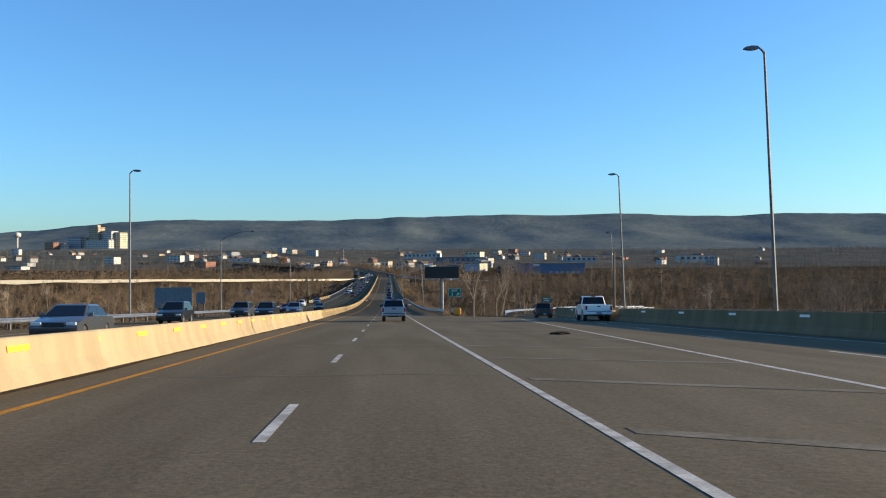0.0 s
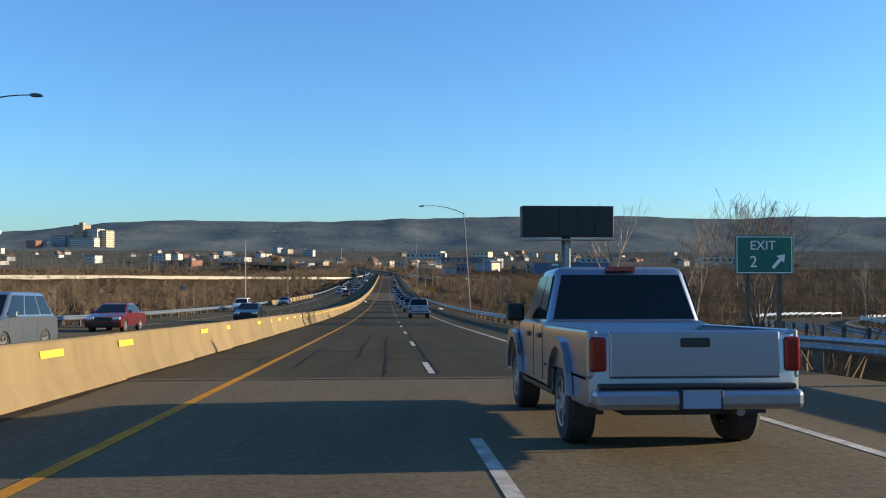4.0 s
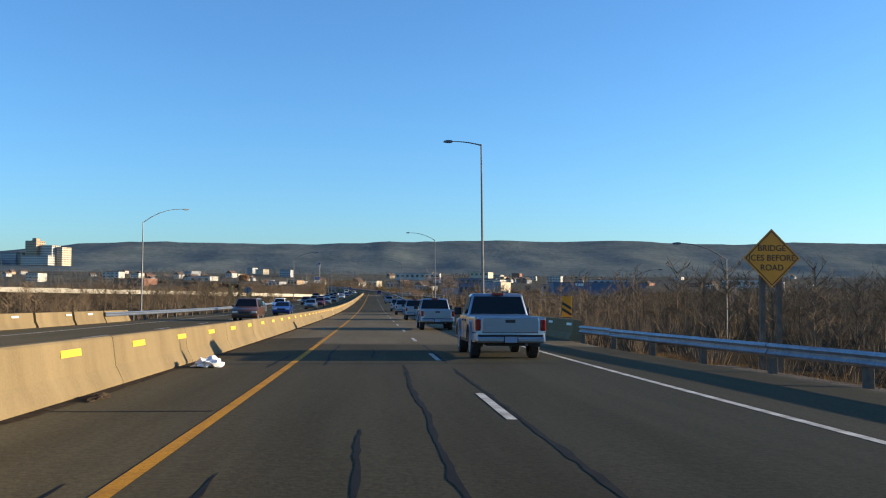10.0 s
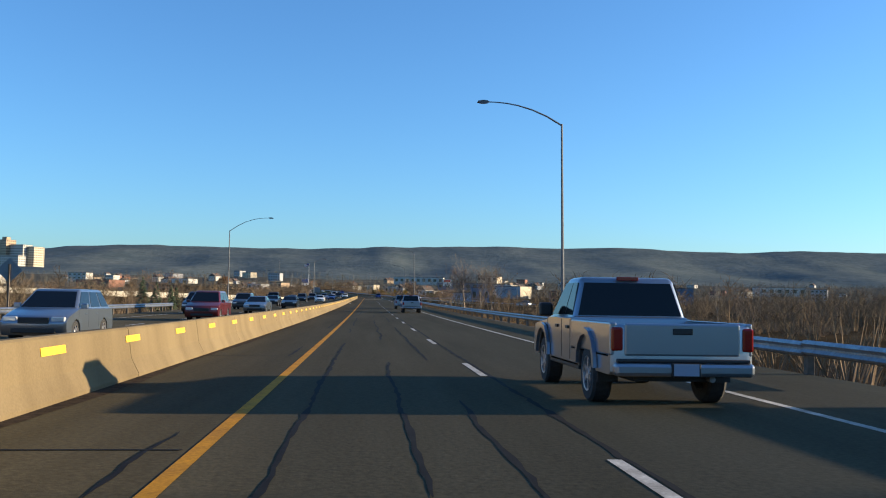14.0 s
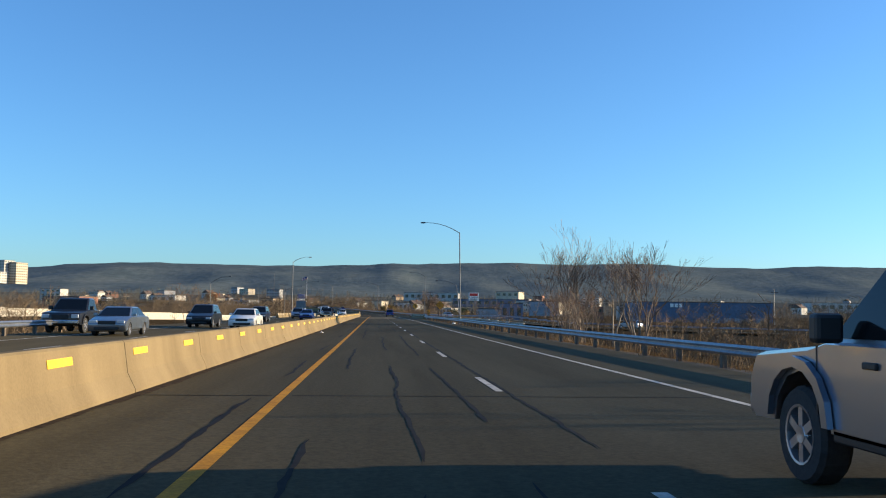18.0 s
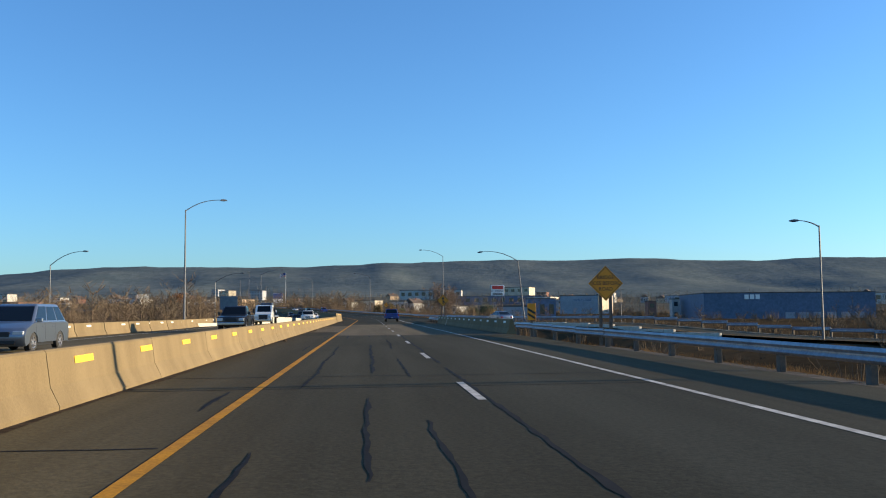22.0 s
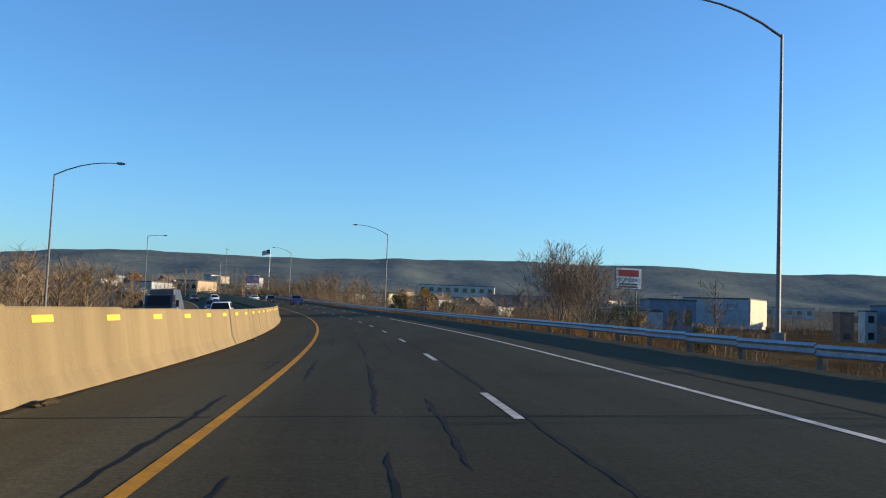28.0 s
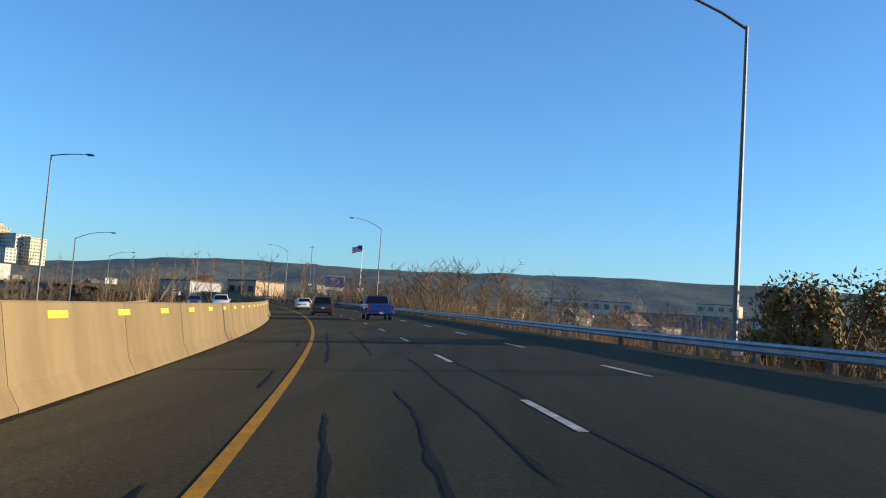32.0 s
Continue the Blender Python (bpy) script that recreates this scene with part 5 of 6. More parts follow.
def plant(i, x, y, scale=1.0, turn=0.0, sink=0.1, wide=1.0):
    m = Matrix.Translation((x, y, level(x, y) - sink)) @ Matrix.Rotation(radians(turn), 4, "Z") @ Matrix.Diagonal((scale * wide, scale * wide, scale, 1))
    return copy_thing(TREES[i], m)


def plant_road(i, s, d, scale=1.0, turn=0.0, wide=1.0):
    p = road(s, d)
    return plant(i, p.x, p.y, scale, turn, wide=wide)


for i, s, d, k, t, w in ((2, 589, 20.3, 1.0, 20, 1.02), (0, 590, 21.6, 0.9, 0, 1.05), (1, 590, 25.2, 0.93, 70, 1.05), (2, 588, 27.5, 1.04, 200, 1.02), (1, 592, 29, 0.82, 150, 1.0), (4, 593.4, 14.1, 0.55, 0, 1.0), (3, 868, 27.5, 1.4, 40, 1.1), (3, 864, 30, 1.15, 130, 1.2), (3, 874, 31, 1.2, 250, 1.2), (4, 879, 25, 0.8, 10, 1.2),
                         (4, 556, 14, 0.6, 0, 1.0), (4, 559, 15.5, 0.65, 50, 1.0), (4, 562, 14.5, 0.6, 100, 1.0), (4, 565, 16, 0.7, 20, 1.0), (4, 568, 14.5, 0.6, 210, 1.0), (5, 571, 17, 0.55, 10, 1.0), (4, 573, 15, 0.65, 300, 1.0), (1, 170, 24, 0.8, 0, 1.0), (2, 166, 28, 0.9, 0, 1.0), (0, 177, 20, 0.85, 130, 1.0), (5, 232, 28, 0.9, 0, 1), (4, 246, 33, 1.0, 60, 1), (5, 420, 32, 0.42, 90, 1), (5, 430, 38, 0.42, 10, 1), (5, 408, 42, 0.42, 50, 1), (1, 396, 52, 0.42, 0, 1),
                         (4, 545, -36, 1.15, 30, 1), (4, 560, -60, 0.9, 80, 1), (5, 180, -44, 0.75, 20, 1), (4, 200, -58, 1.0, 0, 1), (5, 250, -52, 0.7, 50, 1), (3, 130, -42, 0.95, 10, 1), (3, 150, -62, 1.0, 70, 1), (5, 120, -70, 1.1, 5, 1), (5, 205, -80, 1.0, 45, 1), (4, 230, -64, 1.1, 0, 1), (5, 270, -95, 1.0, 0, 1), (5, 300, -60, 0.6, 77, 1), (4, 330, -75, 0.8, 0, 1), (5, 350, -48, 0.5, 10, 1), (4, 400, -55, 0.6, 33, 1), (5, 440, -80, 0.6, 0, 1), (4, 470, -42, 0.55, 0, 1), (5, 500, -60, 0.6, 0, 1), (2, 84, 46, 0.95, 0, 1), (2, 98, 54, 0.9, 80, 1), (4, 145, 52, 1.0, 0, 1), (5, 185, 70, 1.0, 0, 1), (5, 260, 46, 0.6, 0, 1), (5, 290, 44, 0.5, 60, 1), (4, 310, 50, 0.6, 0, 1), (4, 938, 34, 0.8, 0, 1), (3, 946, 42, 0.7, 50, 1), (4, 955, 38, 0.8, 90, 1), (4, 930, 44, 0.8, 20, 1), (5, 210, 60, 0.8, 0, 1),
                         (3, 800, -30, 0.95, 0, 1), (3, 815, -36, 0.9, 60, 1), (3, 830, -32, 0.95, 120, 1), (4, 790, -38, 1.1, 0, 1), (5, 950, 26, 0.6, 0, 1), (4, 935, 22, 0.55, 0, 1), (4, 960, 30, 0.7, 99, 1), (4, 985, 24, 0.6, 200, 1),
                         (4, 760, 36, 0.6, 20, 1), (4, 770, 30, 0.5, 60, 1), (3, 905, -40, 0.8, 0, 1), (3, 1000, -48, 0.9, 0, 1), (4, 613.5, -24.5, 0.8, 40, 1), (5, 490, 42, 0.62, 0, 1), (5, 480, 28, 0.6, 0, 1), (5, 520, 32, 0.6, 40, 1), (4, 500, 26, 0.6, 0, 1), (4, 460, 33, 0.7, 0, 1)):
    plant_road(i, s, d, k, t, w)
for t in TREES:
    for o in (*t.children_recursive, t):
        bpy.data.objects.remove(o)


# ---- woods and scrub: uncountable, one object a stretch ----
def stick_template(rng, n, height, kind):
    """A light tree or bush as triangles: arrays of points."""
    tri = []

    def cone(a, b, r):
        t = (b - a).normalized()
        u = t.cross(Vector((0.3, 0.5, 0.8))).normalized() * r
        v = t.cross(u).normalized() * r
        p = [a + u, a - u * 0.5 + v * 0.87, a - u * 0.5 - v * 0.87]
        for k in range(3):
            tri.append((p[k], p[(k + 1) % 3], b))

    if kind == "tree":
        cone(Vector((0, 0, -0.5)), Vector((rng.uniform(-0.3, 0.3), rng.uniform(-0.3, 0.3), height)), 0.011 * height)
        for i in range(n):
            z = height * rng.uniform(0.2, 0.85)
            a = rng.uniform(0, 6.283)
            ln = height * rng.uniform(0.18, 0.42) * (1.15 - z / height * 0.5)
            p = Vector((0, 0, z))
            q = p + Vector((math.cos(a) * ln * 0.75, math.sin(a) * ln * 0.75, ln * rng.uniform(0.4, 0.9)))
            cone(p, q, 0.0052 * height)
            for _ in range(4):
                w = p + (q - p) * rng.uniform(0.3, 0.9)
                cone(w, w + Vector((rng.gauss(0, 0.5), rng.gauss(0, 0.5), rng.uniform(0.1, 1.0))) * ln * 0.45, 0.0038 * height)
    else:
        for i in range(n):
            a, ln = rng.uniform(0, 6.283), height * rng.uniform(0.5, 1.0)
            r0 = rng.uniform(0, 0.5)
            p = Vector((math.cos(a) * r0, math.sin(a) * r0, -0.2))
            out = rng.uniform(0.1, 0.7)
            cone(p, p + Vector((math.cos(a + rng.uniform(-1, 1)) * out * ln, math.sin(a + rng.uniform(-1, 1)) * out * ln, ln)), 0.012 * height + 0.008)
    return np.array([[tuple(v) for v in t] for t in tri])


_r = random.Random(21)
WOOD_T = [stick_template(_r, 24, 8.0, "tree") for _ in range(6)]
COARSE_T = [stick_template(_r, 8, 8.0, "tree") for _ in range(5)]
BUSH_T = [stick_template(_r, 26, 2.2, "bush") for _ in range(4)]
GRASS_T = [stick_template(_r, 16, 0.55, "bush") for _ in range(3)]


def stuff(name, spots, templates, mat, label, category, seed=1):
    """spots: x, y, z, scale."""
    rg = np.random.RandomState(seed)
    chunks = []
    for x, y, z, k in spots:
        t = templates[rg.randint(len(templates))]
        a = rg.uniform(0, 6.283)
        c, s_ = math.cos(a), math.sin(a)
        rot = np.array([[c, -s_, 0], [s_, c, 0], [0, 0, 1]])
        chunks.append((t.reshape(-1, 3) * (k * rg.uniform(0.85, 1.2), k * rg.uniform(0.85, 1.2), k)) @ rot.T + (x, y, z))
    v = np.concatenate(chunks).astype(np.float32)
    n = len(v) // 3
    me = bpy.data.meshes.new(name)
    me.vertices.add(len(v))
    me.vertices.foreach_set("co", v.ravel())
    me.loops.add(len(v))
    me.loops.foreach_set("vertex_index", np.arange(len(v), dtype=np.int32))
    me.polygons.add(n)
    me.polygons.foreach_set("loop_start", np.arange(0, len(v), 3, dtype=np.int32))
    me.update(calc_edges=True)
    ob = place(name, me, mat)
    return tagged(ob, label, category, kind="stuff")


def clear_of_ramps(x, y, gap=9.0):
    return all(nearest_on(path, x, y)[0] > gap for path in RAMPS)


def scatter(n, s0, s1, lo, hi, side, k0, k1, seed, power=1.5, keep_out=()):
    rg = random.Random(seed)
    res = []
    while len(res) < n:
        s = rg.uniform(s0, s1)
        d = side * (lo + (hi - lo) * rg.random() ** power)
        p = road(s, d)
        thick = noise.noise((p.x * 0.02, p.y * 0.02, 3.3))
        if thick < -0.25 and rg.random() < 0.7:
            continue
        if not clear_of_ramps(p.x, p.y) or any(a <= s <= b and c <= d <= e for a, b, c, e in keep_out):
            continue
        res.append((p.x, p.y, level(p.x, p.y), rg.uniform(k0, k1) * (1 + 0.55 * thick)))
    return res


WOODS = "bare brown winter woodland"
stuff("woods", scatter(700, -20, 330, 31, 230, -1, 0.5, 0.85, 1), WOOD_T, TWIGS, WOODS, "woods", 1)
stuff("woods", scatter(860, 330, 720, 32, 200, -1, 0.42, 0.75, 2), WOOD_T, TWIGS, WOODS, "woods", 2)
stuff("woods", scatter(760, 120, 400, 26, 200, 1, 0.42, 0.75, 3), WOOD_T, TWIGS, WOODS, "woods", 3)
stuff("woods", scatter(560, 400, 690, 26, 220, 1, 0.42, 0.75, 4), WOOD_T, TWIGS, WOODS, "woods", 4)
stuff("woods", scatter(620, 760, 1250, 20, 90, 1, 0.35, 0.75, 5), WOOD_T, TWIGS, WOODS, "woods", 5)
stuff("woods", scatter(380, 715, 900, 26, 70, -1, 0.6, 1.0, 15), WOOD_T, TWIGS, WOODS, "woods", 15)
stuff("woods", scatter(260, 900, 1400, 26, 200, -1, 0.4, 0.75, 6), WOOD_T, TWIGS, WOODS, "woods", 6)
SCRUB = "brown leafless scrub along the verge"
stuff("scrub", scatter(700, 120, 400, 12.5, 60, 1, 0.6, 1.2, 7), BUSH_T, TWIGS, SCRUB, "bushes", 7)
stuff("scrub", scatter(520, 400, 700, 12, 60, 1, 0.5, 1.1, 8), BUSH_T, TWIGS, SCRUB, "bushes", 8)
stuff("scrub", scatter(1500, 765, 1150, 13.4, 42, 1, 0.45, 1.0, 9), BUSH_T, WEEDS, SCRUB, "bushes", 9)
stuff("scrub", scatter(620, 888, 1120, 15.5, 34, 1, 1.3, 2.1, 19, 1.0), BUSH_T, TWIGS, "tall brown thicket behind the guardrail", "bushes", 19)
stuff("woods", scatter(160, 915, 1130, 20, 45, 1, 0.7, 1.05, 18, 1.0), WOOD_T, TWIGS, WOODS, "woods", 18)
stuff("scrub", scatter(900, -20, 1000, 24, 90, -1, 0.6, 1.3, 10), BUSH_T, TWIGS, SCRUB, "bushes", 10)
stuff("dry_grass", scatter(3200, 122, 300, 9.8, 13, 1, 0.4, 0.9, 11, 1.3), GRASS_T, GRASS_DRY, "tufts of dry yellow grass under the guardrail", "grass", 11)
stuff("dry_grass", scatter(3600, 408, 650, 9.8, 13, 1, 0.4, 0.9, 12, 1.3), GRASS_T, GRASS_DRY, "tufts of dry yellow grass under the guardrail", "grass", 12)
stuff("dry_grass", scatter(2600, 762, 1050, 10.2, 15, 1, 0.5, 1.2, 13, 1.2), GRASS_T, GRASS_DRY, "tufts of dry yellow grass under the guardrail", "grass", 13)
stuff("dry_grass", scatter(700, 120, 700, 21, 30, -1, 0.6, 1.1, 14, 1.0), GRASS_T, GRASS_DRY, "tufts of dry grass beside the road", "grass", 14)


def far_spots(n, y0, y1, wide, k0, k1, seed):
    rg = random.Random(seed)
    res = []
    while len(res) < n:
        y = rg.uniform(y0, y1)
        x = rg.uniform(-wide, wide) * (0.4 + 0.6 * (y - y0 + 300) / (y1 - y0 + 300))
        if abs(x) < 40 and y < 1000 or noise.noise((x * 0.006, y * 0.006, 8)) < -0.3:
            continue
        res.append((x, y, level(x, y), rg.uniform(k0, k1) * (1 + 0.75 * noise.noise((x * 0.005, y * 0.005, 2.2)))))
    return res


FAR = "distant bare woods across the valley"
stuff("brushwood", [q for q in far_spots(7000, 60, 1250, 620, 1.3, 2.4, 33) if clear_of_ramps(q[0], q[1], 10) and (abs(q[0]) > 60 or q[1] > 1000)], [t[::2] for t in BUSH_T], TWIGS, "brown brushwood over the valley floor", "bushes", 33)
stuff("far_woods", [q for q in far_spots(6000, 150, 1300, 900, 0.8, 1.3, 31) if clear_of_ramps(q[0], q[1], 12) and (abs(q[0]) > 180 or q[1] > 1000)], COARSE_T, TWIGS, FAR, "woods", 31)
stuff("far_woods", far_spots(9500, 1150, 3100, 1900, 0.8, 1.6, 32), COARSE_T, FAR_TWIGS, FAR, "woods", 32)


def pine(x, y, h, seed):
    rng = random.Random(seed)
    e = empty("pine_tree", Matrix.Translation((x, y, level(x, y))), "dark green conifer among bare trees", "tree", "conifers")
    part("trunk", tube(bmesh.new(), [(0, 0, -0.4), (0, 0, h)], [0.16, 0.02], 6), BARK_DARK, e)
    verts, faces = [], []
    for i in range(260):
        z = h * (0.1 + 0.88 * rng.random() ** 1.3)
        r = ((1 - z / h) * h * 0.34 + 0.15) * rng.uniform(0.8, 1.05)
        a = rng.uniform(0, 6.283)
        tip = Vector((math.cos(a) * r, math.sin(a) * r, z - 0.1 * r))
        root = Vector((0, 0, z + 0.15 * r))
        sd = Vector((-math.sin(a), math.cos(a), 0)) * (0.12 + 0.14 * r)
        mid_p = root.lerp(tip, 0.6)
        n = len(verts)
        verts += [root, mid_p + sd, tip, mid_p - sd, mid_p + Vector((0, 0, 0.16))]
        faces += [(n, n + 1, n + 4), (n + 1, n + 2, n + 4), (n + 2, n + 3, n + 4), (n + 3, n, n + 4), (n, n + 3, n + 2, n + 1)]
    raw("crown", verts, faces, NEEDLES, e)


for i, (s, d, h) in enumerate(((575, -44, 7), (580, -48, 8), (585, -42, 6), (570, -40, 6), (545, 34, 5))):
    p = road(s, d)
    pine(p.x, p.y, h, i)
def bushy_tree(x, y, h, seed, mat, label, wide=0.42, leaf=0.16):
    """A dense round-headed tree: limbs and a crown of small leaf sprays in uneven lobes."""
    rng = random.Random(seed)
    e = empty("bushy_tree", Matrix.Translation((x, y, level(x, y))), label, "tree", "bushy trees")
    lobes = [(Vector((0, 0, h * 0.62)), h * 0.36)]
    for i in range(11):
        a = rng.uniform(0, 6.283)
        z = h * rng.uniform(0.2, 0.84)
        r = h * wide * math.sqrt(max(0.08, 1 - (2 * z / h - 0.9) ** 2)) * 0.72
        lobes.append((Vector((math.cos(a) * r, math.sin(a) * r, z)), h * rng.uniform(0.1, 0.2)))
    part("trunk", tube(bmesh.new(), [(0, 0, -0.5), (0, 0, h * 0.35), (0, 0, h * 0.75)], [h * 0.03, h * 0.022, h * 0.008], 7), BARK_DARK, e)
    for c, r in lobes[1:6]:
        part("limb", tube(bmesh.new(), [(0, 0, h * 0.15), tuple(c * 0.6), tuple(c)], [h * 0.014, h * 0.009, h * 0.003], 5), BARK_DARK, e)
    verts, faces = [], []
    for c, r in lobes:
        for _ in range(int(260 * (r / (h * 0.15)) ** 1.4)):
            v = Vector((rng.gauss(0, 1), rng.gauss(0, 1), rng.gauss(0, 1))).normalized()
            q = c + v * r * rng.uniform(0.45, 1.12)
            u = Vector((rng.gauss(0, 1), rng.gauss(0, 1), rng.gauss(0.4, 1))).normalized()
            w = u.cross(v + Vector((0.01, 0.02, 0.03))).normalized()
            k = leaf * rng.uniform(0.6, 1.5)
            n = len(verts)
            verts += [q - w * k * 0.4, q + u * k, q + w * k * 0.4, q - u * k * 0.5]
            faces.append((n, n + 1, n + 2, n + 3))
    raw("crown", verts, faces, mat, e)


for i, (s, d, h, rust) in enumerate(((909, 15.8, 4.2, 1), (911, 20.0, 5.2, 1), (904, 22.5, 4.0, 0), (924, 24, 4.2, 1), (912, 50, 6, 0), (908, 54, 6.5, 0), (916, 56, 5.5, 0), (902, 53, 5.0, 1), (858, 40, 4.0, 1))):
    p = road(s, d)
    bushy_tree(p.x, p.y, h, 20 + i, RUST_NEEDLES if rust else NEEDLES, "rusty olive juniper behind the guardrail" if rust else "dark green evergreen bush behind the guardrail")
bushy_tree(-145.5, 1313.6, 15, 60, LEAF_RUST, "round rusty-leaved tree between white buildings", leaf=0.5)

# ---- buildings ----
WALL = {"white": material("white_render", (0.47, 0.45, 0.41), 0.8, vary=(0.36, 0.345, 0.32), scale=0.2, fine=2), "cream": material("cream_render", (0.5, 0.43, 0.32), 0.85, vary=(0.4, 0.345, 0.26), scale=0.2, fine=2),
        "brick": material("red_brick_wall", (0.26, 0.12, 0.08), 0.9, vary=(0.2, 0.095, 0.07), scale=0.4, fine=4), "grey": material("grey_cladding", (0.3, 0.31, 0.33), 0.7, vary=(0.24, 0.25, 0.27), scale=0.2, fine=2),
        "blue": material("blue_grey_cladding", (0.09, 0.13, 0.2), 0.6, vary=(0.07, 0.11, 0.17), scale=0.1, fine=1), "tan": material("tan_brick", (0.4, 0.29, 0.19), 0.85, vary=(0.33, 0.24, 0.16), scale=0.3, fine=3)}
ROOF_DARK = material("dark_roof", (0.05, 0.048, 0.048), 0.85, vary=(0.08, 0.075, 0.072), scale=0.3, fine=3)
ROOF_BROWN = material("brown_shingles", (0.12, 0.085, 0.065), 0.9, vary=(0.08, 0.06, 0.05), scale=0.5, fine=3)
PANE = material("dark_window", (0.02, 0.025, 0.03), 0.1, spec=0.7)
SIGN_BLUE = material("sign_blue", (0.02, 0.05, 0.16), 0.5, vary=(0.03, 0.06, 0.18), scale=1)
SIGN_RED = material("sign_red", (0.42, 0.03, 0.025), 0.5)


def block(x, y, w, dep, h, wall, label, turn=0.0, floors=0, bays=0, z=None, side_bays=0, name="building", parapet=0.4, roof=None):
    """A flat-roofed building with its window rows; its front looks down the road towards the start."""
    z = level(x, y) - 0.4 if z is None else z
    e = empty(name, Matrix.Translation((x, y, z)) @ Matrix.Rotation(radians(turn), 4, "Z"), label, "building", "buildings of the town")
    part("wall", boxed(-w / 2, w / 2, -dep / 2, dep / 2, -1, h), WALL[wall], e)
    part("roof", boxed(-w / 2 - 0.15, w / 2 + 0.15, -dep / 2 - 0.15, dep / 2 + 0.15, h, h + parapet), roof or ROOF_DARK, e)
    for f in range(floors):
        zz = (f + 0.35) * h / floors
        hh = h / floors * 0.42
        for b in range(bays):
            xx = -w / 2 + (b + 0.5) * w / bays
            ww = w / bays * 0.5
            win = part("window", boxed(xx - ww / 2, xx + ww / 2, -dep / 2 - 0.06, -dep / 2 + 0.1, zz, zz + hh), PANE, e)
        for b in range(side_bays):
            yy = -dep / 2 + (b + 0.5) * dep / side_bays
            ww = dep / side_bays * 0.5
            part("window", boxed(w / 2 - 0.1, w / 2 + 0.06, yy - ww / 2, yy + ww / 2, zz, zz + hh), PANE, e)
    return e


def house(x, y, w, dep, h, wall, turn, label):
    z = level(x, y) - 0.4
    e = empty("house", Matrix.Translation((x, y, z)) @ Matrix.Rotation(radians(turn), 4, "Z"), label, "house", "houses of the town")
    part("wall", boxed(-w / 2, w / 2, -dep / 2, dep / 2, -1, h), WALL[wall], e)
    k = w * 0.34
    part("roof", prism(bmesh.new(), [(-w / 2 - 0.4, h), (w / 2 + 0.4, h), (0.0, h + k)], -dep / 2 - 0.4, dep / 2 + 0.4), ROOF_BROWN, e)
    for i in range(3):
        xx = -w / 2 + (i + 0.5) * w / 3
        part("window", boxed(xx - 0.5, xx + 0.5, -dep / 2 - 0.05, -dep / 2 + 0.1, h * 0.4, h * 0.75), PANE, e)
    part("chimney", boxed(w * 0.15, w * 0.15 + 0.7, -0.4, 0.4, h, h + k + 0.6), WALL["brick"], e)
    return e


# hospital on the rise to the left
HX, HY, HZ = -592.0, 1940.0, 33.0
# the cream block at -37 paints the grey wing's sunlit end
for dx, dy, w, dep, h, wall, fl, bays, sb, lab in ((-57, 20, 34, 20, 22, "grey", 5, 9, 4, "grey hospital wing on the hillside"), (-37, 16, 7, 16, 22, "cream", 5, 1, 3, "cream block painting the sunlit end of the hospital wing"),
                                                   (-15, 14, 24, 22, 43, "tan", 10, 6, 5, "tan hospital tower, tallest of its group"), (12, 12, 27, 22, 35, "white", 8, 9, 4, "white ribbed hospital tower on the hillside"),
                                                   (35, 14, 14, 24, 32, "cream", 8, 3, 6, "cream sunlit hospital tower on the hillside"), (-2, -8, 58, 16, 16, "white", 4, 14, 3, "long white hospital podium with window rows"),
                                                   (-82, 0, 26, 14, 9, "white", 2, 6, 2, "low white clinic beside the hospital"), (-15, 18, 9, 9, 48, "tan", 2, 2, 1, "plant room on the hospital tower")):
    block(HX + dx, HY + dy, w, dep, h, wall, lab, -22, fl, bays, HZ, sb)
block(-690, 1930, 26, 16, 14, "brick", "brick building below the hospital", -30, 4, 6, 30, 3)
wt = empty("water_tower", Matrix.Translation((-758, 1923, 24)), "white water tower on a slender stem", "water tower")
part("stem", tube(bmesh.new(), [(0, 0, 0), (0, 0, 6), (0, 0, 30)], [4, 2.2, 2.0], 12), WALL["white"], wt)
part("tank", lathe([(30, 2), (33, 6.5), (36.5, 7.6), (40, 6), (42, 0.1)], 16), WALL["white"], wt, smooth=True, m=Matrix.Rotation(radians(-90), 4, "Y"))

# shops and stores ahead
block(62, 1500, 60, 30, 8, "white", "long white retail building", -8, 1, 9, 7)
block(122, 1450, 80, 26, 8, "blue", "low blue-grey shop building with a long front", -12, 1, 10, 0)
block(146, 1480, 26, 22, 13, "cream", "cream commercial building among the shops", -25, 2, 4, 4)
block(154, 1400, 22, 18, 9, "white", "white commercial building with a dark roof", -35, 1, 3, -3)
# sun and shade go into the wall colours: cream end, grey front
store = block(105.0, 1037.5, 20, 16, 7.6, "grey", "family store with an end wall coloured as sunlit", -40, 0, 0, -8.6)
part("end_wall", boxed(10.02, 10.25, -7.9, 7.9, 0, 7.6), WALL["cream"], store, "end wall coloured pale for the sunlight")
part("front_panel", boxed(-9.8, 9.8, -8.25, -8.02, 4.0, 7.4), WALL["grey"], store)
text_mesh("lettering", "FAMILY STORE", 1.4, SIGN_BLUE, store, Matrix.Translation((2, -8.28, 5.6)))
block(61, 985, 13, 12, 6.6, "grey", "grey shop building behind the store", -4, 0, 0, -13)
block(76, 1003, 12, 12, 10, "blue", "small dark blue shop gable", -4, 1, 3, -13)
depot = block(185, 1010, 74, 46, 12.8, "blue", "long blue-grey depot with white wall lettering", -6, 0, 0, -14)
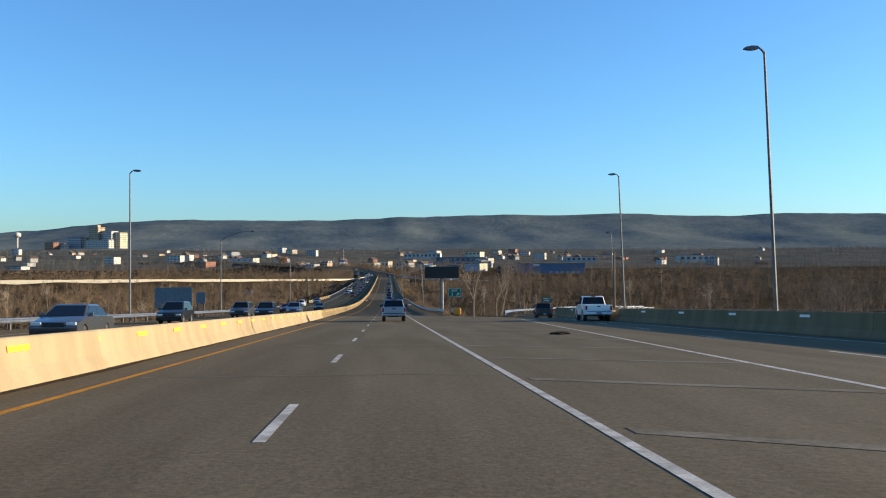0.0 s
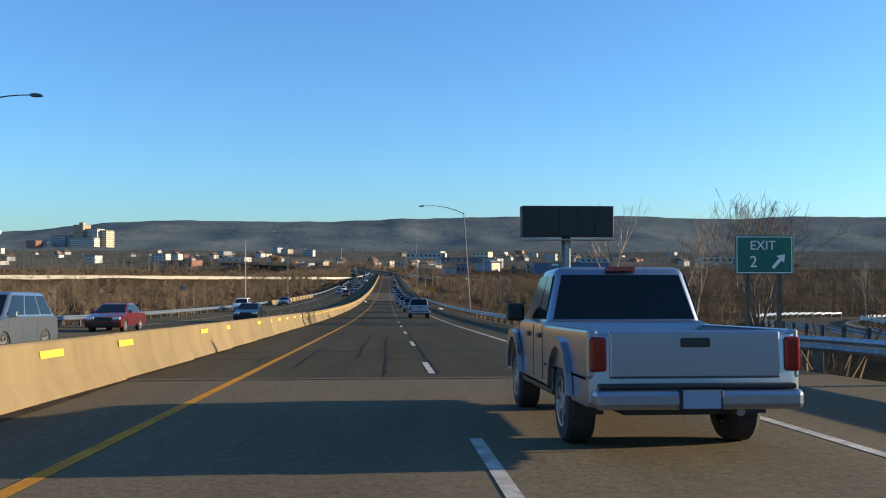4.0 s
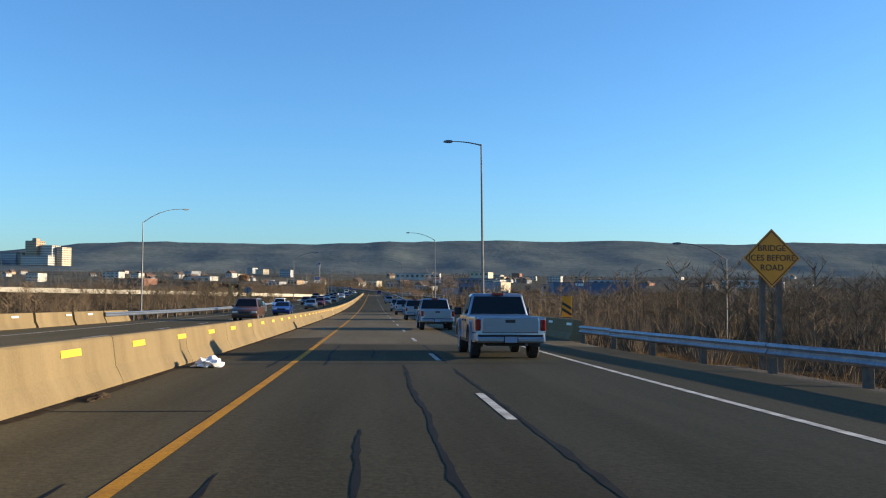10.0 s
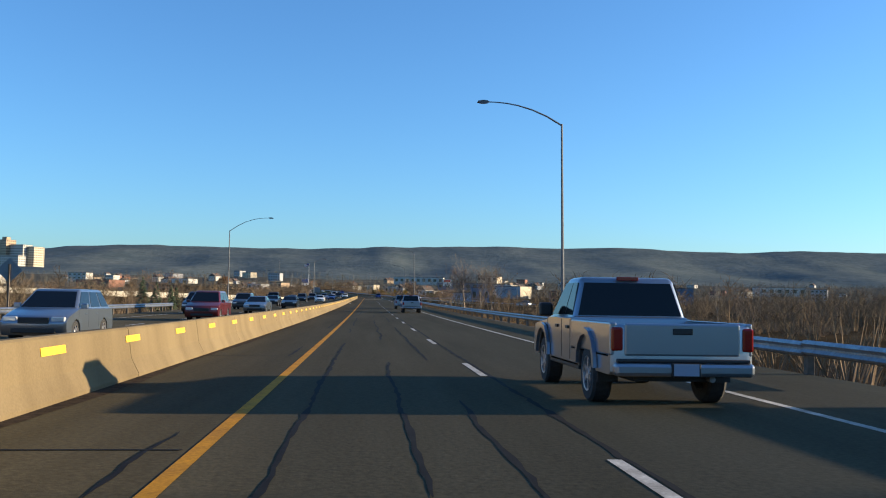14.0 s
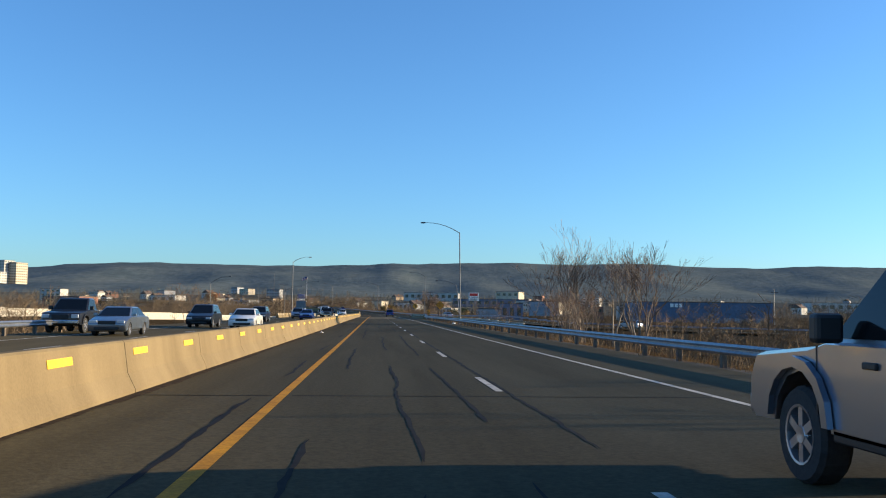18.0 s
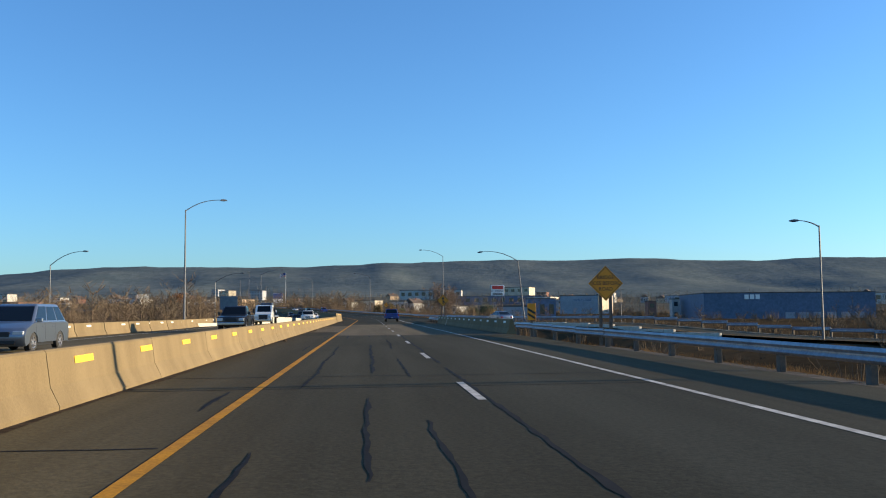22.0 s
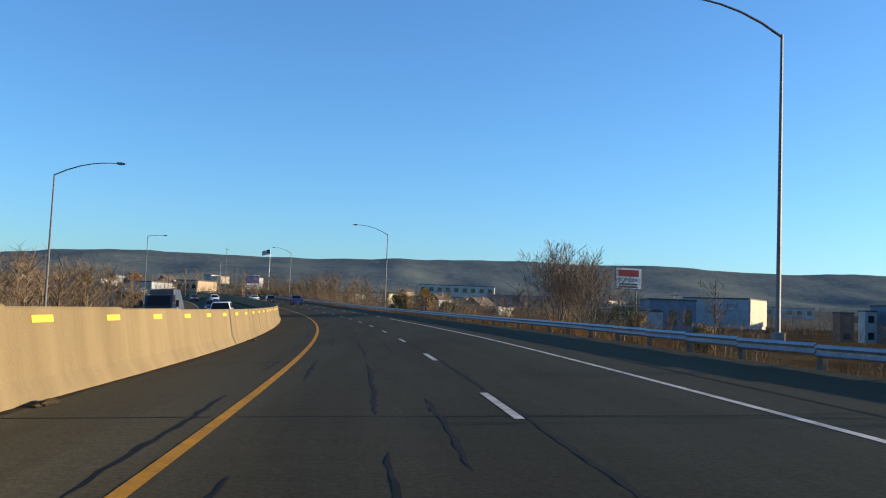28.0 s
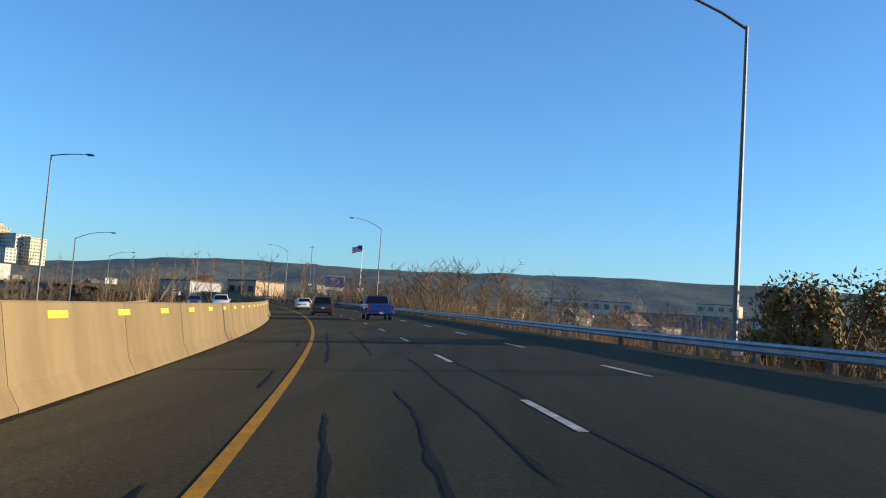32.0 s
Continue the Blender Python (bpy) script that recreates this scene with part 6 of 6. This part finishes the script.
for i in range(3):
    part("lettering", boxed(-19.5 + i * 2.4, -17.7 + i * 2.4, -23.3, -23.02, 10.2, 12.2), SIGN_WHITE, depot)
for i in range(6):
    part("loading_door", boxed(-2 + i * 6, 2 + i * 6, -23.3, -23.02, 0, 4.4), WALL["grey"], depot)
block(128, 1010, 4, 4, 8.5, "brick", "small brick tower-like shop front", 0, 2, 1)
block(146, 1030, 3.6, 4, 10, "white", "slim white tower of a shop", 0, 2, 1)
block(520, 1500, 60, 24, 10, "white", "long white shed across the valley", 0, 1, 6, 0)
block(320, 1480, 50, 24, 8, "grey", "long grey shed across the valley", 0, 1, 6)

# small houses and shops of the town, scattered over the far slope
rng = random.Random(77)
walls = ["white", "cream", "white", "tan", "brick", "grey", "white"]
for i in range(95):
    y = rng.uniform(1250, 2500)
    ang = rng.uniform(-0.46, 0.16) if i % 4 else rng.uniform(0.1, 0.4)
    x = y * math.tan(ang)
    if abs(x - road(min(1880, y)).x) < 30 and y < 1500:
        continue
    w = rng.choice(walls)
    if rng.random() < 0.55:
        house(x, y, rng.uniform(8, 13), rng.uniform(9, 14), rng.uniform(4.5, 7), w, rng.uniform(-60, -15), "%s-walled house with a brown roof" % {"grey": "grey", "brick": "brick"}.get(w, w))
    else:
        fl = rng.randint(1, 3)
        block(x, y, rng.uniform(12, 28), rng.uniform(10, 18), 3.6 * fl + 1, w, "%s flat-roofed town building" % w, rng.uniform(-55, -15), fl, rng.randint(4, 8))
# nearer town on the curve's left and ahead
for i, (x, y, w, dep, h, wl) in enumerate(((-221, 1483, 34, 16, 8, "white"), (-130, 1304, 16, 10, 5.5, "white"), (-128, 1290, 36, 16, 6, "tan"), (-88, 1120, 14, 10, 4.5, "grey"), (-72, 1128, 12, 10, 4.5, "tan"), (-20, 1250, 24, 14, 8, "white"), (0, 1290, 18, 12, 9, "cream"), (25, 1300, 14, 12, 8, "white"), (60, 1240, 16, 12, 5, "white"), (-260, 1290, 44, 20, 10, "brick"))):
    block(x, y, w, dep, h, wl, "%s flat-roofed building beyond the road's bend" % wl, rng.uniform(-50, -20), 1, 3)


# signs on poles, flag, masts
_p = road(928.5, 65.2)
SIGN_Z = -0.7 - level(_p.x, _p.y)
def pylon(s, d, w, z0, z1, label, top_mat, words=None, low=0.6):
    p = road(s, d)
    g = level(p.x, p.y)
    e = empty("shop_sign", Matrix.Translation((p.x, p.y, g)) @ Matrix.Rotation(heading(s) * 0.5, 4, "Z"), label, "sign")
    part("board", boxed(-w / 2, w / 2, -0.2, 0.2, z0, z1, bevel=0.03), SIGN_WHITE, e)
    part("frame", boxed(-w / 2 - 0.08, w / 2 + 0.08, -0.15, 0.15, z0 - 0.08, z1 + 0.08), DARK, e)
    h = z1 - z0
    part("brand_panel", boxed(-w * (0.4 if words else 0.49), w * (0.4 if words else 0.49), -0.24, -0.205, z0 + h * low, z0 + h * (0.92 if words else 0.985)), top_mat, e)
    if words:
        text_mesh("lettering", words, h * 0.26, SIGN_BLACK if top_mat is SIGN_RED else SIGN_BLUE, e, Matrix.Translation((0, -0.22, z0 + h * 0.42)))
    for i in range(2):
        part("small_print", boxed(-w * 0.36, w * 0.36, -0.24, -0.205, z0 + h * (0.06 + 0.13 * i), z0 + h * (0.13 + 0.13 * i)), SIGN_BLACK if top_mat is SIGN_RED else SIGN_BLUE, e)
    for x in (-w * 0.33, w * 0.33):
        part("post", tube(bmesh.new(), [(x, 0, -0.5), (x, 0, z0)], 0.12, 8), DARK, e)
    return e


pylon(928.5, 65.2, 5.2, SIGN_Z - 2.0, SIGN_Z + 2.0, "white and red plumbing shop sign on two posts", SIGN_RED, "PLUMBING")
_p = road(1144, 34.8)
pylon(1144, 34.8, 5.6, -1.6 - level(_p.x, _p.y), 4.2 - level(_p.x, _p.y), "dark blue and white roadside sign board", SIGN_BLUE, low=0.42)
flag = empty("flagpole", Matrix.Translation((-54.3, 1211, level(-54.3, 1211) - 0.3)), "tall flagpole with a striped flag", "flag")
part("pole", tube(bmesh.new(), [(0, 0, 0), (0, 0, 19.8 - level(-54.3, 1211))], [0.16, 0.08], 8), SIGN_WHITE, flag)
for i in range(13):
    bm = bmesh.new()
    n = 8
    prev = None
    for k in range(n + 1):
        x, yw = -0.08 - 3.8 * k / n, 0.18 * math.sin(k * 1.3)
        zt = 19.6 - level(-54.3, 1211) - i * 0.17 - 0.12 * k
        c = [bm.verts.new((x, yw, zt)), bm.verts.new((x, yw, zt - 0.17)), bm.verts.new((x, yw + 0.01, zt - 0.17)), bm.verts.new((x, yw + 0.01, zt))]
        if prev:
            for q in range(4):
                bm.faces.new((prev[q], prev[(q + 1) % 4], c[(q + 1) % 4], c[q]))
        prev = c
    part("stripe", bm, SIGN_RED if i % 2 == 0 else SIGN_WHITE, flag)
part("canton", boxed(-1.6, -0.08, -0.22, 0.24, 18.2 - level(-54.3, 1211), 19.55 - level(-54.3, 1211)), SIGN_BLUE, flag)


def mast(x, y, h, label="slender grey utility pole across the valley", r=0.12):
    e = empty("utility_pole", Matrix.Translation((x, y, level(x, y))), label, "pole", "poles across the valley")
    part("pole", tube(bmesh.new(), [(0, 0, -0.5), (0, 0, h)], [r, r * 0.6], 6), POLE_STEEL, e)
    part("crossarm", boxed(-1.1, 1.1, -0.06, 0.06, h - 1.0, h - 0.85), POST_WOOD, e)


mast(-88.6, 1291.0, 24.5 - level(-88.6, 1291.0), "tall grey utility pole beyond the bend", 0.22)
for s, d, h in ((1080, 70, 15), (980, 110, 12), (900, 100, 12), (1150, 30, 15), (760, 120, 13), (560, 130, 12), (480, 150, 12)):
    p = road(s, d)
    mast(p.x, p.y, h)
# tall lamps and posts beside the exit slip road
for s, d, h, arm in ((45, 22.8, 14.0, 0.35), (89.5, 26.8, 14.0, 0.35), (162.5, 44.2, 13.9, 0.35)):
    street_lamp(s, d, h, arm, -1, rise=0.3, sink=3, lean=-2.2)
street_lamp(89, -21.5, 14.15, 0.35, 1, rise=0.3, sink=6)
for s, d, h, arm, up in ((345, 31.5, 5.6, 4.2, 1.4), (412, 42.6, 5.6, 4.2, 1.4), (676, 36.7, 8.1, 1.8, 0.5)):
    street_lamp(s, d, h, arm, 1 if s == 412 else -1, rise=up, sink=2.5)
post = empty("utility_pole", upright(106.4, 29.9, -6), "plain dark wooden pole by the slip road", "pole")
part("pole", tube(bmesh.new(), [(0, 0, -2), (0, 0, 13.4)], [0.17, 0.12], 8), POST_WOOD, post)

# ---- litter on the shoulders ----
BAG = material("white_plastic_bag", (0.75, 0.74, 0.72), 0.5)


def crumple(name, s, d, size, mat, label, seed, flat=0.5):
    bm = bmesh.new()
    bmesh.ops.create_icosphere(bm, subdivisions=3, radius=1.0)
    for v in bm.verts:
        k = 0.75 + 0.5 * noise.noise(v.co * 1.9 + Vector((seed, 0, 0)))
        v.co = Vector((v.co.x * size[0] * k, v.co.y * size[1] * k, max(-0.2, v.co.z) * size[2] * k + 0.2 * size[2]))
    ob = finish(name, bm, mat, m=road_frame(s, d, 0.01))
    tagged(ob, label, "litter")


for i, (s, d) in enumerate(((60.5, -2.75), (110, -3.4), (196, -3.75), (199, -3.9), (252, -3.8), (280, -3.8), (391, -3.8), (602, -3.75), (648, -3.7), (779, -4.35), (806, -4.3))):
    crumple("debris", s, d, (0.12, 0.6, 0.06), DEBRIS, "dark heap of leaves and grit by the barrier", i)
for i, (s, d, k) in enumerate(((234.2, 8.8, 0.38), (235.6, 9.1, 0.16), (236.8, 9.3, 0.14), (287, -3.5, 0.38), (550, -3.6, 0.12), (606, 9.4, 0.3))):
    crumple("plastic_bag", s, d, (k, k * 1.2, k * 0.6), BAG, "crumpled white plastic bag on the shoulder", 40 + i)
crumple("debris", 707, 2.1, (0.2, 0.25, 0.07), DEBRIS, "flattened scrap of tyre on the lane", 61)
crumple("debris", 39, 10.5, (0.5, 0.3, 0.12), DEBRIS, "dark scrap on the gore", 62)
